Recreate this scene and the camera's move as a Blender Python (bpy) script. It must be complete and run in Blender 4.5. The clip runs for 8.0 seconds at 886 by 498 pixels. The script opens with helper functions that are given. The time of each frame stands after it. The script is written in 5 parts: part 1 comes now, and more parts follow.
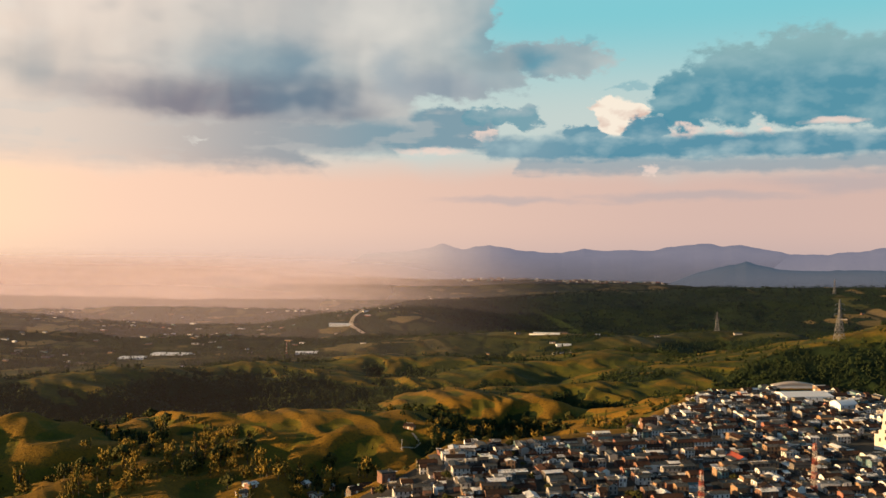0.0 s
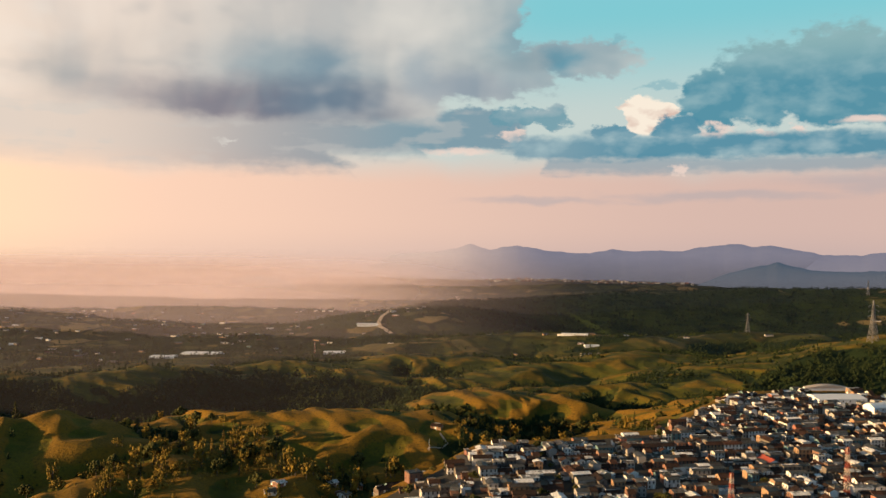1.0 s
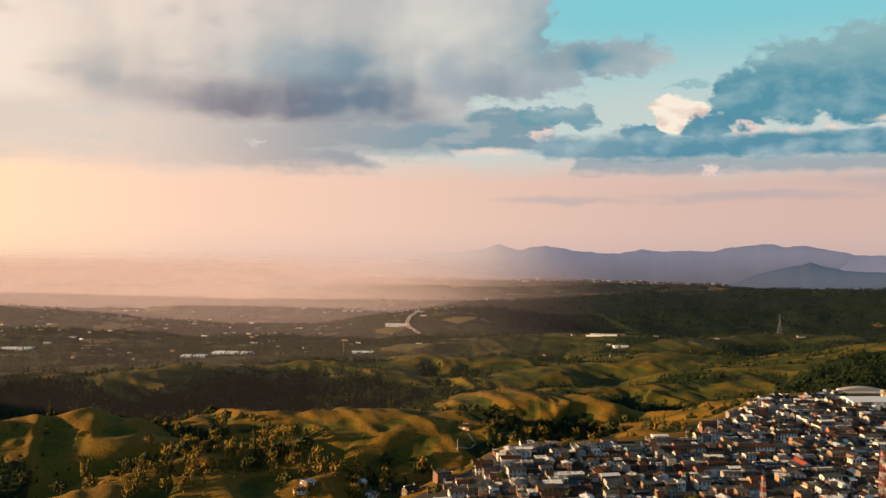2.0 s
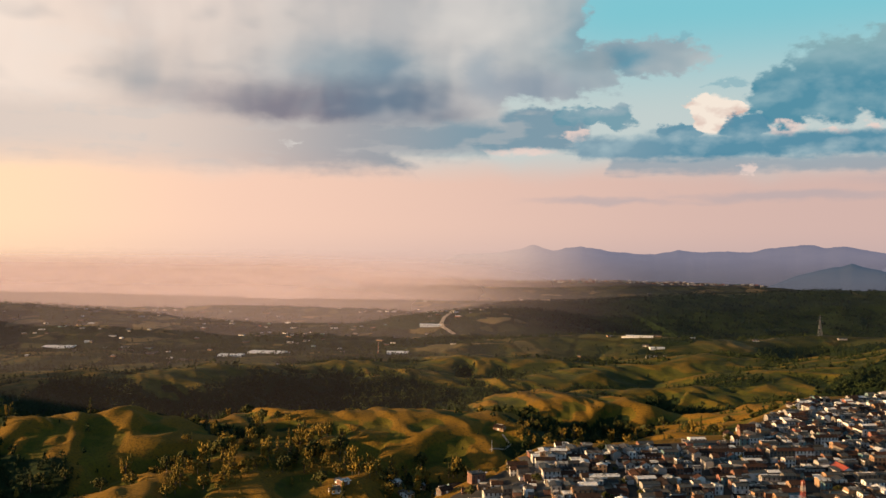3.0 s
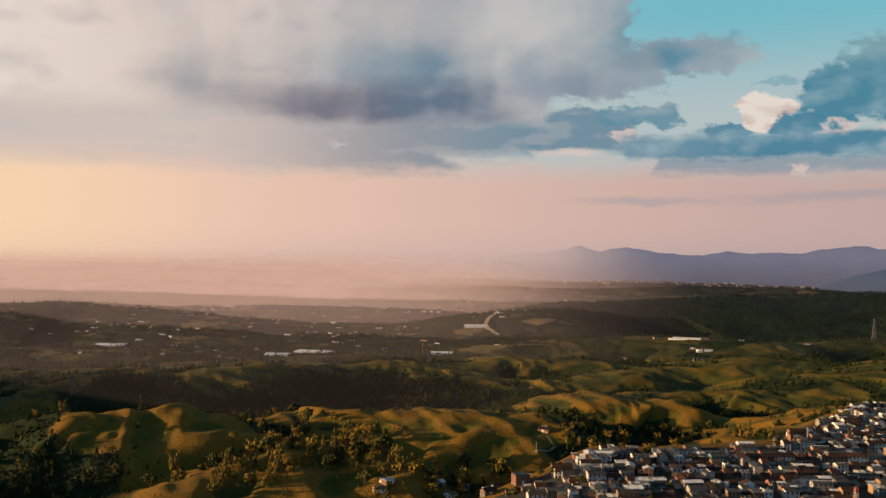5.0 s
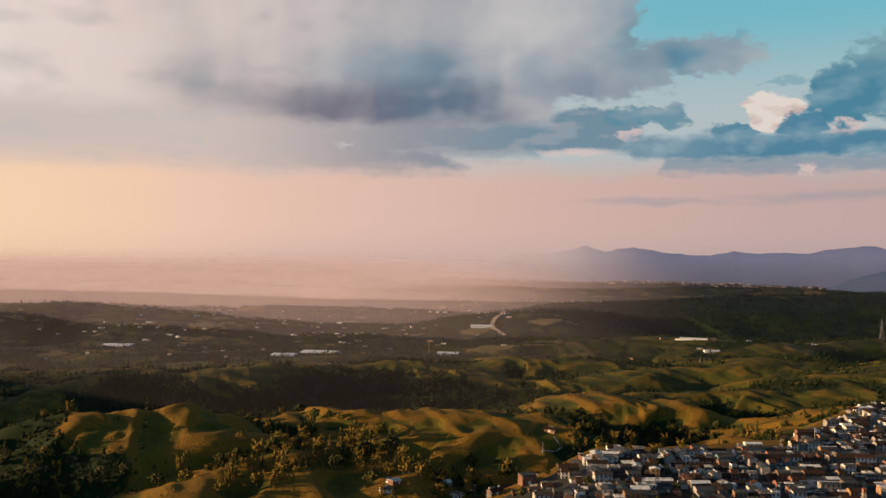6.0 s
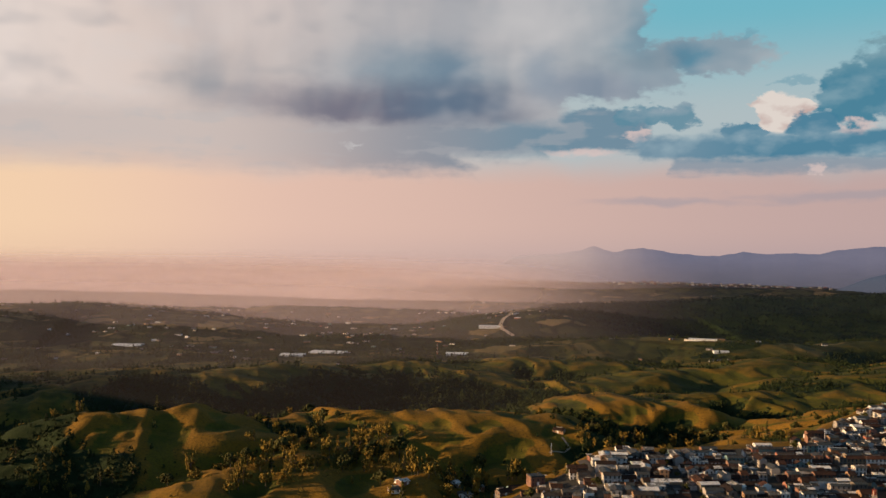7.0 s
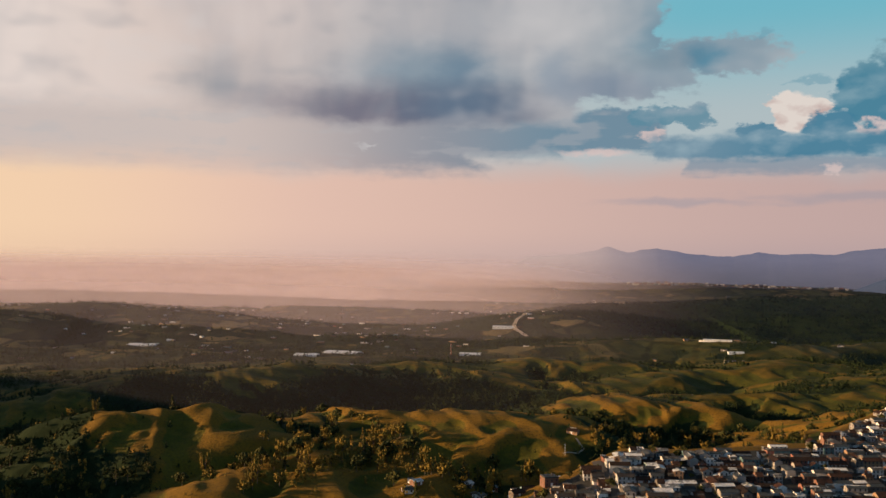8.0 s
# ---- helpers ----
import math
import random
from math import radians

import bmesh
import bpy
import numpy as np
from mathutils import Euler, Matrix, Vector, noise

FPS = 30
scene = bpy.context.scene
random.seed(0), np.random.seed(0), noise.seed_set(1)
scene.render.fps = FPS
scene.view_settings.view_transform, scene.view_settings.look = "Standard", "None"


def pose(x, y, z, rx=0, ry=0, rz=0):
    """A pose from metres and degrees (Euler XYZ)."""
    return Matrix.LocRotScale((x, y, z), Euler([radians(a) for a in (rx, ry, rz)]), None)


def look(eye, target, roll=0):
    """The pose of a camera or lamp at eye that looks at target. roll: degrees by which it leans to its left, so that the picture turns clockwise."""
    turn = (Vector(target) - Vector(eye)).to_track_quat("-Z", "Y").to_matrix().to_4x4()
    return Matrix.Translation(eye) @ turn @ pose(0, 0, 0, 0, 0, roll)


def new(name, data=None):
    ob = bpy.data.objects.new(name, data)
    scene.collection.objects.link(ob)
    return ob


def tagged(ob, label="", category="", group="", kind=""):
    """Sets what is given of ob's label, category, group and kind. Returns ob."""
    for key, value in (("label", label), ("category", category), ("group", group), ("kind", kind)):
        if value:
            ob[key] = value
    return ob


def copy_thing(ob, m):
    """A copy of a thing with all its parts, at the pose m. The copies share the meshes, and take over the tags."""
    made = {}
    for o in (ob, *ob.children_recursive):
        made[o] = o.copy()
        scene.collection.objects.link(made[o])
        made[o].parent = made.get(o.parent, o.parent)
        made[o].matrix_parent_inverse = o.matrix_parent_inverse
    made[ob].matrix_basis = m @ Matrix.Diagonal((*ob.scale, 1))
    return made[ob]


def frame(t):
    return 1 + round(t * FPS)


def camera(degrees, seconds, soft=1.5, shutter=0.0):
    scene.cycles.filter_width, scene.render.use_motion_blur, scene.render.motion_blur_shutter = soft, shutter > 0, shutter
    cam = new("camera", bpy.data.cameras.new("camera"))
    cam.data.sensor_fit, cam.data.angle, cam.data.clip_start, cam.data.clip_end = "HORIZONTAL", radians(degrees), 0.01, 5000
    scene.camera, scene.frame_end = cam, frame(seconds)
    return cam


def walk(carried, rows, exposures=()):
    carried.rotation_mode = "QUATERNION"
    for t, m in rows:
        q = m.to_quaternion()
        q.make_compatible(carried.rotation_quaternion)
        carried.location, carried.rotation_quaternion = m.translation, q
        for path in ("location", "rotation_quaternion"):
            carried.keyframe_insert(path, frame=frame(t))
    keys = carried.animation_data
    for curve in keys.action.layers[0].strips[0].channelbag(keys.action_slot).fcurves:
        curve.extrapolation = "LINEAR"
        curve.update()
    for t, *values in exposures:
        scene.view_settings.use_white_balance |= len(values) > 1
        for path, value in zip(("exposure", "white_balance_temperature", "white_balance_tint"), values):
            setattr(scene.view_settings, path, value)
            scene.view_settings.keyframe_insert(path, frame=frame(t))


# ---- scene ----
# The camera hovers over the edge of a hill town and pans slowly to its left.
EYE = 143.0
cam = camera(54.24, 8.0, soft=1.5)
PAN = [  # seconds, degrees turned to the left, pitch, roll
    (0.0, 0.000, -0.920, 0.600),
    (0.5, 1.087, -0.928, 0.591),
    (1.0, 1.824, -0.920, 0.613),
    (1.5, 2.646, -0.922, 0.589),
    (3.0, 5.977, -0.908, 0.588),
    (3.5, 6.977, -0.904, 0.613),
    (4.0, 7.825, -0.896, 0.605),
    (4.5, 8.469, -0.899, 0.633),
    (6.0, 9.337, -0.885, 0.597),
    (6.5, 9.453, -0.870, 0.595),
    (7.0, 9.896, -0.858, 0.588),
    (7.5, 10.349, -0.846, 0.588),
    (8.0, 10.795, -0.845, 0.604),
]
walk(cam, [(t, pose(0, 0, EYE) @ pose(0, 0, 0, 0, 0, yaw) @ pose(0, 0, 0, 90 + pitch) @ pose(0, 0, 0, 0, 0, roll)) for t, yaw, pitch, roll in PAN],
     [(0.0, 1.24, 6170, 0.5), (1.5, 1.24, 6170, 1), (3.5, 1.12, 6040, 4), (4.5, 0.98, 5930, 3), (6.0, 0.90, 5830, 5), (8.0, 0.88, 5780, 5)])


# ---- light ----
SKY = 0.43
SUN_BEARING, SUN_HEIGHT = -102.0, 7.5


class Nodes:
    """Short ways to lay nodes in a tree."""

    def __init__(self, tree):
        self.tree = tree
        tree.nodes.clear()

    def add(self, kind, **settings):
        n = self.tree.nodes.new(kind)
        for key, value in settings.items():
            self.put(n.inputs[key.replace("_", " ")], value)
        return n

    def put(self, socket, value):
        if isinstance(value, bpy.types.NodeSocket):
            self.tree.links.new(value, socket)
        else:
            socket.default_value = value

    def math(self, operation, *values, clamp=False):
        n = self.tree.nodes.new("ShaderNodeMath")
        n.operation, n.use_clamp = operation, clamp
        for socket, value in zip(n.inputs, values):
            self.put(socket, value)
        return n.outputs[0]

    def step(self, value, low, high):
        n = self.tree.nodes.new("ShaderNodeMapRange")
        n.interpolation_type = "SMOOTHSTEP"
        for socket, v in zip(n.inputs, (value, low, high, 0.0, 1.0)):
            self.put(socket, v)
        return n.outputs[0]

    def mix(self, fac, a, b, blend="MIX"):
        n = self.tree.nodes.new("ShaderNodeMix")
        n.data_type, n.blend_type = "RGBA", blend
        self.put(n.inputs[0], fac)
        for socket, v in ((n.inputs[6], a), (n.inputs[7], b)):
            self.put(socket, (*v, 1.0) if isinstance(v, tuple) and len(v) == 3 else v)
        return n.outputs[2]

    def noise(self, vector, scale, detail=4.0, rough=0.55, distortion=0.0):
        n = self.tree.nodes.new("ShaderNodeTexNoise")
        for key, v in (("Vector", vector), ("Scale", scale), ("Detail", detail), ("Roughness", rough), ("Distortion", distortion)):
            self.put(n.inputs[key], v)
        return n.outputs[0]

    def scaled(self, vector, x, y, z):
        n = self.tree.nodes.new("ShaderNodeMapping")
        self.put(n.inputs["Vector"], vector)
        n.inputs["Scale"].default_value = (x, y, z)
        return n.outputs[0]


world = bpy.data.worlds.new("evening_sky")
world.use_nodes = True
scene.world = world
w = Nodes(world.node_tree)
way = w.add("ShaderNodeTexCoord").outputs["Generated"]
sep = w.tree.nodes.new("ShaderNodeSeparateXYZ")
w.put(sep.inputs[0], way)
wx, wy, wz = sep.outputs
# bearing and height over the horizon, in degrees, warped by noise for billowing, ragged cloud edges
bear0 = w.math("MULTIPLY", w.math("ARCTAN2", wx, wy), 57.2958)
high0 = w.math("MULTIPLY", w.math("ARCSINE", wz), 57.2958)
flat_way = w.scaled(way, 1, 1, 1.8)


def curl(scale, detail, rough):
    n = w.add("ShaderNodeTexNoise", Vector=flat_way, Scale=scale, Detail=detail, Roughness=rough)
    c = w.add("ShaderNodeSeparateColor", Color=n.outputs["Color"])
    return [w.math("SUBTRACT", o, 0.5) for o in c.outputs[:3]]


slow, quick, tiny = curl(8.0, 3.0, 0.5), curl(26.0, 4.0, 0.5), curl(75.0, 4.0, 0.55)


def warped(start, axis, a, b, c):
    return w.math("ADD", start, w.math("ADD", w.math("MULTIPLY", slow[axis], a), w.math("ADD", w.math("MULTIPLY", quick[axis], b), w.math("MULTIPLY", tiny[axis], c))))


bear, high = warped(bear0, 0, 1.6, 3.2, 1.5), warped(high0, 1, 0.8, 1.9, 1.0)
fine0, wide0 = quick[2], slow[2]
# calmer copies for flat, drawn-out layers and for shading
layers = w.math("SUBTRACT", w.noise(w.scaled(way, 1, 1, 9.0), 11.0, 4.0, 0.5), 0.5)
bear1, high1 = warped(bear0, 0, 3.0, 2.4, 0.3), warped(high0, 1, 0.7, 0.8, 0.2)
# relief: how the cloud's thickness falls off towards the sun
shift = w.add("ShaderNodeVectorMath")
w.put(shift.inputs[0], flat_way)
shift.inputs[1].default_value = (-0.012, 0.0, 0.020)
relief = w.math("SUBTRACT", w.noise(flat_way, 18.0, 4.0, 0.5), w.noise(shift.outputs[0], 18.0, 4.0, 0.5))


def bank(b, h, sb, sh, below=1.0, calm=False):
    """How deep a direction lies in one bank of cloud: 1 in its middle, 0 on its edge. below: how much shorter it is under its middle."""
    u = w.math("DIVIDE", w.math("SUBTRACT", bear1 if calm else bear, b), sb)
    v = w.math("DIVIDE", w.math("SUBTRACT", high1 if calm else high, h), sh)
    if below != 1.0:
        v = w.math("MAXIMUM", v, w.math("MULTIPLY", v, -below))
    d = w.math("SQRT", w.math("ADD", w.math("MULTIPLY", u, u), w.math("MULTIPLY", v, v)))
    return w.math("SUBTRACT", 1.0, d)


def layer(b0, b1, h0, h1, calm=False):
    """A drawn-out layer of cloud between two bearings and two heights: its depth in steps of 2 degrees."""
    bb_, hh_ = (bear1, high1) if calm else (bear, high)
    side = w.math("MINIMUM", w.math("SUBTRACT", bb_, b0), w.math("SUBTRACT", b1, bb_))
    rise = w.math("MINIMUM", w.math("SUBTRACT", hh_, h0), w.math("SUBTRACT", h1, hh_))
    return w.math("MULTIPLY", w.math("MINIMUM", side, rise), 0.5)


def most(*values):
    out = values[0]
    for v in values[1:]:
        out = w.math("SMOOTH_MAX", out, v, 0.12)
    return out


def ragged(value, amount, low, top, drawn=0.0):
    v = w.math("ADD", value, w.math("MULTIPLY", tiny[2], amount))
    return w.step(w.math("ADD", v, w.math("MULTIPLY", layers, drawn)) if drawn else v, low, top)


def lit(colour_dark, colour_light, amount=1.0, middle=0.5):
    return w.mix(w.math("ADD", middle, w.math("MULTIPLY", relief, 5.0 * amount), clamp=True), colour_dark, colour_light)


def over(under, mask, amount, colour):
    return w.mix(w.math("MULTIPLY", mask, amount), under, colour)


# colours of the open sky and of the evening haze along the horizon
west = w.step(bear0, 24.0, -42.0)
nishita = w.add("ShaderNodeTexSky")
nishita.sky_type = "NISHITA"
nishita.sun_disc = False
nishita.sun_elevation, nishita.sun_rotation = radians(SUN_HEIGHT), radians(SUN_BEARING)
nishita.altitude, nishita.dust_density, nishita.ozone_density = 1900.0, 1.6, 2.0
clear = w.mix(w.step(high0, 7.2, 14.5), (0.60, 0.63, 0.60), (0.25, 0.57, 0.63))
clear = w.mix(w.step(bear0, 6.0, -18.0), clear, (0.72, 0.66, 0.60))
far_west = w.step(bear0, -18.0, -42.0)
haze = w.mix(far_west, w.mix(west, (0.70, 0.46, 0.40), (1.14, 0.70, 0.50)), (1.22, 0.79, 0.47))
haze = w.mix(w.step(high0, 1.0, -4.5), haze, w.mix(far_west, w.mix(west, (0.42, 0.34, 0.37), (0.86, 0.54, 0.42)), (1.0, 0.60, 0.40)))
belt = w.step(w.math("ADD", high0, w.math("MULTIPLY", wide0, 2.0)), 6.0, 3.2)
sky = w.mix(belt, clear, haze)

# the great cloud sheet: cream to the west, grey to the east, with dark columns of rain over its flat base
sheet = ragged(most(layer(-90, 3.6, 8.6, 60), layer(-90, 5.6, 9.2, 12.4), bank(7.4, 11.2, 4.2, 1.5, 1.3)), 0.5, -0.05, 0.3)
under_sheet = w.step(w.math("ADD", layer(-90, -1.5, 6.9, 12, True), w.math("MULTIPLY", tiny[2], 0.15)), 0.0, w.math("ADD", 0.5, w.math("MULTIPLY", w.step(bear0, -14.0, -28.0), 0.6)))
sheet = w.math("MAXIMUM", sheet, under_sheet)
tone = w.mix(w.step(bear0, -32.0, -12.0), (0.95, 0.70, 0.57), (0.64, 0.55, 0.51))
tone = w.mix(w.step(bear0, -24.0, -40.0), tone, (1.08, 0.84, 0.70))
tone = w.mix(w.step(bear0, -10.0, 8.0), tone, (0.36, 0.42, 0.45))
tone = over(tone, w.step(bank(-4.5, 14.2, 6.5, 2.8, 1.0, True), 0.0, 0.9), 0.85, (0.68, 0.60, 0.56))
tone = over(tone, w.step(bank(-23.0, 14.0, 8.0, 3.0, 1.0, True), 0.0, 0.9), 0.7, (0.90, 0.70, 0.60))
tone = over(tone, w.step(bank(-25.5, 9.8, 4.5, 2.6, 1.0, True), 0.0, 0.9), 0.65, (0.52, 0.45, 0.42))
for b, h, sb, sh, much, dim in (
        (-11.5, 10.6, 8.5, 3.2, 0.85, (0.30, 0.36, 0.40)), (-9.6, 10.6, 2.6, 2.6, 0.8, (0.19, 0.27, 0.34)), (-3.4, 10.6, 2.4, 2.6, 0.7, (0.24, 0.31, 0.38)),
        (-14.0, 8.3, 13.5, 2.6, 0.98, (0.22, 0.185, 0.225)), (-9.0, 8.7, 7.5, 2.4, 0.9, (0.13, 0.175, 0.245)), (0.0, 9.7, 6.0, 1.8, 0.75, (0.25, 0.29, 0.36)),
        (2.9, 12.6, 2.4, 3.4, 0.7, (0.22, 0.34, 0.40)), (6.1, 11.3, 1.7, 1.3, 0.85, (0.09, 0.28, 0.38))):
    tone = over(tone, w.step(bank(b, h, sb, sh, 1.0, True), 0.0, 0.85), much, dim)
rain = w.noise(w.scaled(way, 1, 1, 0.35), 15.0, 2.5, 0.5, 0.4)
tone = w.mix(w.math("MULTIPLY", w.step(rain, 0.40, 0.75), 0.24), tone, (0.24, 0.30, 0.36))
tone = w.mix(w.math("MULTIPLY", w.step(rain, 0.58, 0.28), 0.18), tone, (0.86, 0.74, 0.67))
swell = w.math("SUBTRACT", w.noise(flat_way, 7.0, 3.0, 0.45), w.noise(shift.outputs[0], 7.0, 3.0, 0.45))
tone = w.mix(w.math("MULTIPLY", w.step(swell, 0.0, -0.16), 0.30), tone, (0.18, 0.23, 0.28))
tone = w.mix(w.math("MULTIPLY", w.step(swell, 0.0, 0.16), 0.30), tone, (0.90, 0.77, 0.69))
# the low grey layer under the sheet, fading to pink westward
low = ragged(most(layer(-90, -7.5, 3.7, 9.5, True), layer(-12, -2.5, 4.8, 9.5, True)), 0.25, -0.05, 0.6, 0.5)
low = w.math("MAXIMUM", low, ragged(most(layer(-11, 3.0, 5.3, 8.3, True), bank(0.4, 7.4, 2.4, 1.1)), 0.3, -0.05, 0.3, 0.25))
low = w.math("MULTIPLY", low, w.math("ADD", 0.6, w.math("MULTIPLY", w.step(bear0, -30.0, -10.0), 0.4)))
low_tone = w.mix(w.step(bear0, -27.0, -10.0), (0.88, 0.60, 0.48), (0.36, 0.34, 0.36))
low_tone = w.mix(w.step(bear0, -13.0, -2.0), low_tone, (0.19, 0.29, 0.36))
low_tone = w.mix(w.math("MULTIPLY", w.step(w.math("ADD", layers, relief), 0.0, 0.22), 0.35), low_tone, (0.60, 0.52, 0.49))
tongue = ragged(most(bank(5.2, 7.6, 1.5, 0.85, 1.3), bank(3.0, 7.7, 1.6, 0.75, 1.3)), 0.5, -0.02, 0.3)
# beyond: the dark bank along the ridge, the cloud over it, the lit puff and glints on their rims
shelf_ = ragged(layer(4.2, 90, 3.9, 5.4, True), 0.2, -0.02, 0.3, 0.4)
ridge = ragged(most(layer(2.0, 90, 4.8, 6.7, True), bank(13.3, 6.7, 1.6, 0.95, 1.0), bank(9.3, 6.5, 1.6, 0.7)), 0.25, -0.05, 0.25, 0.3)
tower = ragged(most(bank(15.7, 8.4, 2.7, 2.0, 1.2), bank(18.4, 9.3, 3.6, 2.9, 1.2), bank(22.6, 9.4, 4.2, 3.7, 1.3), bank(27.5, 9.0, 6.0, 3.4, 1.3), bank(34, 9, 7, 4, 1.4)), 0.45, -0.02, 0.2)
puff = ragged(most(bank(11.3, 7.7, 1.6, 1.2, 1.0, True), bank(12.2, 7.85, 1.2, 1.0), bank(10.5, 7.7, 1.1, 1.05)), 0.5, 0.0, 0.22)
glints = ragged(most(bank(2.2, 6.65, 0.8, 0.42), bank(-0.6, 5.5, 3.0, 0.42, 1.0, True), bank(15.6, 6.8, 1.5, 0.42), bank(18.2, 6.55, 0.8, 0.25), bank(20.3, 6.7, 0.9, 0.3), bank(24.4, 7.15, 2.2, 0.26, 1.0, True), bank(13.8, 4.3, 0.7, 0.5)), 1.3, 0.0, 0.7)
wisps = ragged(bank(-15.8, 6.1, 1.5, 0.3), 1.2, 0.2, 1.0)
scrap = ragged(most(bank(12.0, 9.5, 1.5, 0.35), bank(9.3, 12.5, 0.8, 0.5)), 0.9, 0.1, 0.6)
streak = ragged(most(bank(15, 2.6, 11, 0.5, 1.0, True), bank(5, 2.3, 8, 0.4, 1.0, True), bank(25, 3.4, 7, 0.9, 1.0, True)), 0.2, 0.0, 0.9, 1.2)

sky = over(sky, streak, 0.45, (0.42, 0.38, 0.41))
sky = over(sky, low, 0.9, low_tone)
sky = over(sky, sheet, 0.97, tone)
sky = over(sky, scrap, 0.6, (0.24, 0.42, 0.48))
sky = over(sky, puff, 0.95, lit((0.74, 0.50, 0.42), (1.02, 0.82, 0.68), 1.3, 0.72))
sky = over(sky, tower, 0.95, lit(w.mix(w.step(high0, 9.2, 12.2), (0.085, 0.26, 0.35), (0.28, 0.42, 0.44)), (0.34, 0.47, 0.50), 0.5, 0.14))
sky = over(sky, shelf_, 0.75, (0.30, 0.35, 0.40))
sky = over(sky, glints, 0.8, (0.92, 0.66, 0.57))
sky = over(sky, wisps, 0.6, (0.80, 0.70, 0.64))
sky = over(sky, tongue, 0.88, lit((0.16, 0.31, 0.38), (0.45, 0.48, 0.50), 0.6, 0.12))
sky = over(sky, ridge, 0.93, lit(w.mix(w.step(bear0, 3.0, 12.0), (0.22, 0.33, 0.40), (0.085, 0.25, 0.35)), (0.36, 0.46, 0.50), 0.7, 0.12))
# overhead, out of view, dark cloud is added to lower the light on the land
sky = w.mix(w.step(high0, 16.5, 30.0), sky, w.mix(w.step(wide0, -0.15, 0.15), (0.085, 0.12, 0.14), (0.15, 0.195, 0.22)))
open_sky = w.add("ShaderNodeBackground", Color=nishita.outputs[0], Strength=0.07)
clouds = w.add("ShaderNodeBackground", Color=sky, Strength=SKY)
# clouds and haze fill the sky ahead; behind, broken cloud under the clear sky
cover = w.math("MAXIMUM", w.step(wy, -0.25, 0.35), w.math("MULTIPLY", w.step(wide0, -0.08, 0.1), 0.6))
blend = w.add("ShaderNodeMixShader", Fac=cover)
w.put(blend.inputs[1], open_sky.outputs[0])
w.put(blend.inputs[2], clouds.outputs[0])
w.put(w.add("ShaderNodeOutputWorld").inputs[0], blend.outputs[0])

sun = new("sun", bpy.data.lights.new("sun", "SUN"))
sun.data.energy, sun.data.angle, sun.data.color = 5.0, radians(0.6), (1.0, 0.58, 0.26)
b, e = radians(SUN_BEARING), radians(SUN_HEIGHT)
sun.matrix_world = look((0, 0, 0), (-math.sin(b) * math.cos(e), -math.cos(b) * math.cos(e), -math.sin(e)))
sun.location = (-300, 0, 400)

# ---- the lie of the land: bearings in degrees from the first view's middle, distances in plan units of 1.3 m ----
UNIT = 1.3


def lattice(ix, iy, seed):
    h = (ix.astype(np.int64) * 374761393 + iy.astype(np.int64) * 668265263 + seed * 974711) & 0x7FFFFFFF
    h = ((h ^ (h >> 13)) * 1274126177) & 0x7FFFFFFF
    return ((h ^ (h >> 16)) & 0xFFFF) / 65535.0


def grain(x, y, seed=0):
    """Smooth noise from -1 to 1 with a cell of 1 m, for arrays."""
    ix, iy = np.floor(x), np.floor(y)
    fx, fy = x - ix, y - iy
    fx, fy = fx * fx * fx * (fx * (fx * 6 - 15) + 10), fy * fy * fy * (fy * (fy * 6 - 15) + 10)
    a, b_, c, d = (lattice(ix + i, iy + j, seed) for j in (0, 1) for i in (0, 1))
    return 2 * ((a * (1 - fx) + b_ * fx) * (1 - fy) + (c * (1 - fx) + d * fx) * fy) - 1


def layered(x, y, size, octaves=4, seed=0, gain=0.5):
    total, amp = 0, 1.0
    for i in range(octaves):
        total = total + amp * grain(x / size + 17.3 * i, y / size - 9.1 * i, seed + i)
        size, amp = size * 0.5, amp * gain
    return total


def smooth(v, low, high_edge):
    k = np.clip((v - low) / (high_edge - low), 0, 1)
    return k * k * (3 - 2 * k)


def spot(bearing, dist):
    a = math.radians(bearing)
    return UNIT * dist * math.sin(a), UNIT * dist * math.cos(a)


PROFILE_R = (0, 380, 450, 520, 620, 700, 850, 1000, 1500, 2000, 2500, 3000, 3600, 3830, 6000)
PROFILE_Z = (-38, -30, -27, -31, -38, -43, -53, -62, -88, -104, -110, -103, -91, -89, -70)


def town_edge(bearing):
    """How far the town reaches along a bearing."""
    return np.interp(bearing, (-20, -13, -9, -6, -2, 1, 5, 9, 12.5, 14.5, 17, 20, 24, 28, 60), (0, 250, 360, 388, 415, 455, 462, 480, 500, 560, 640, 668, 690, 660, 500))


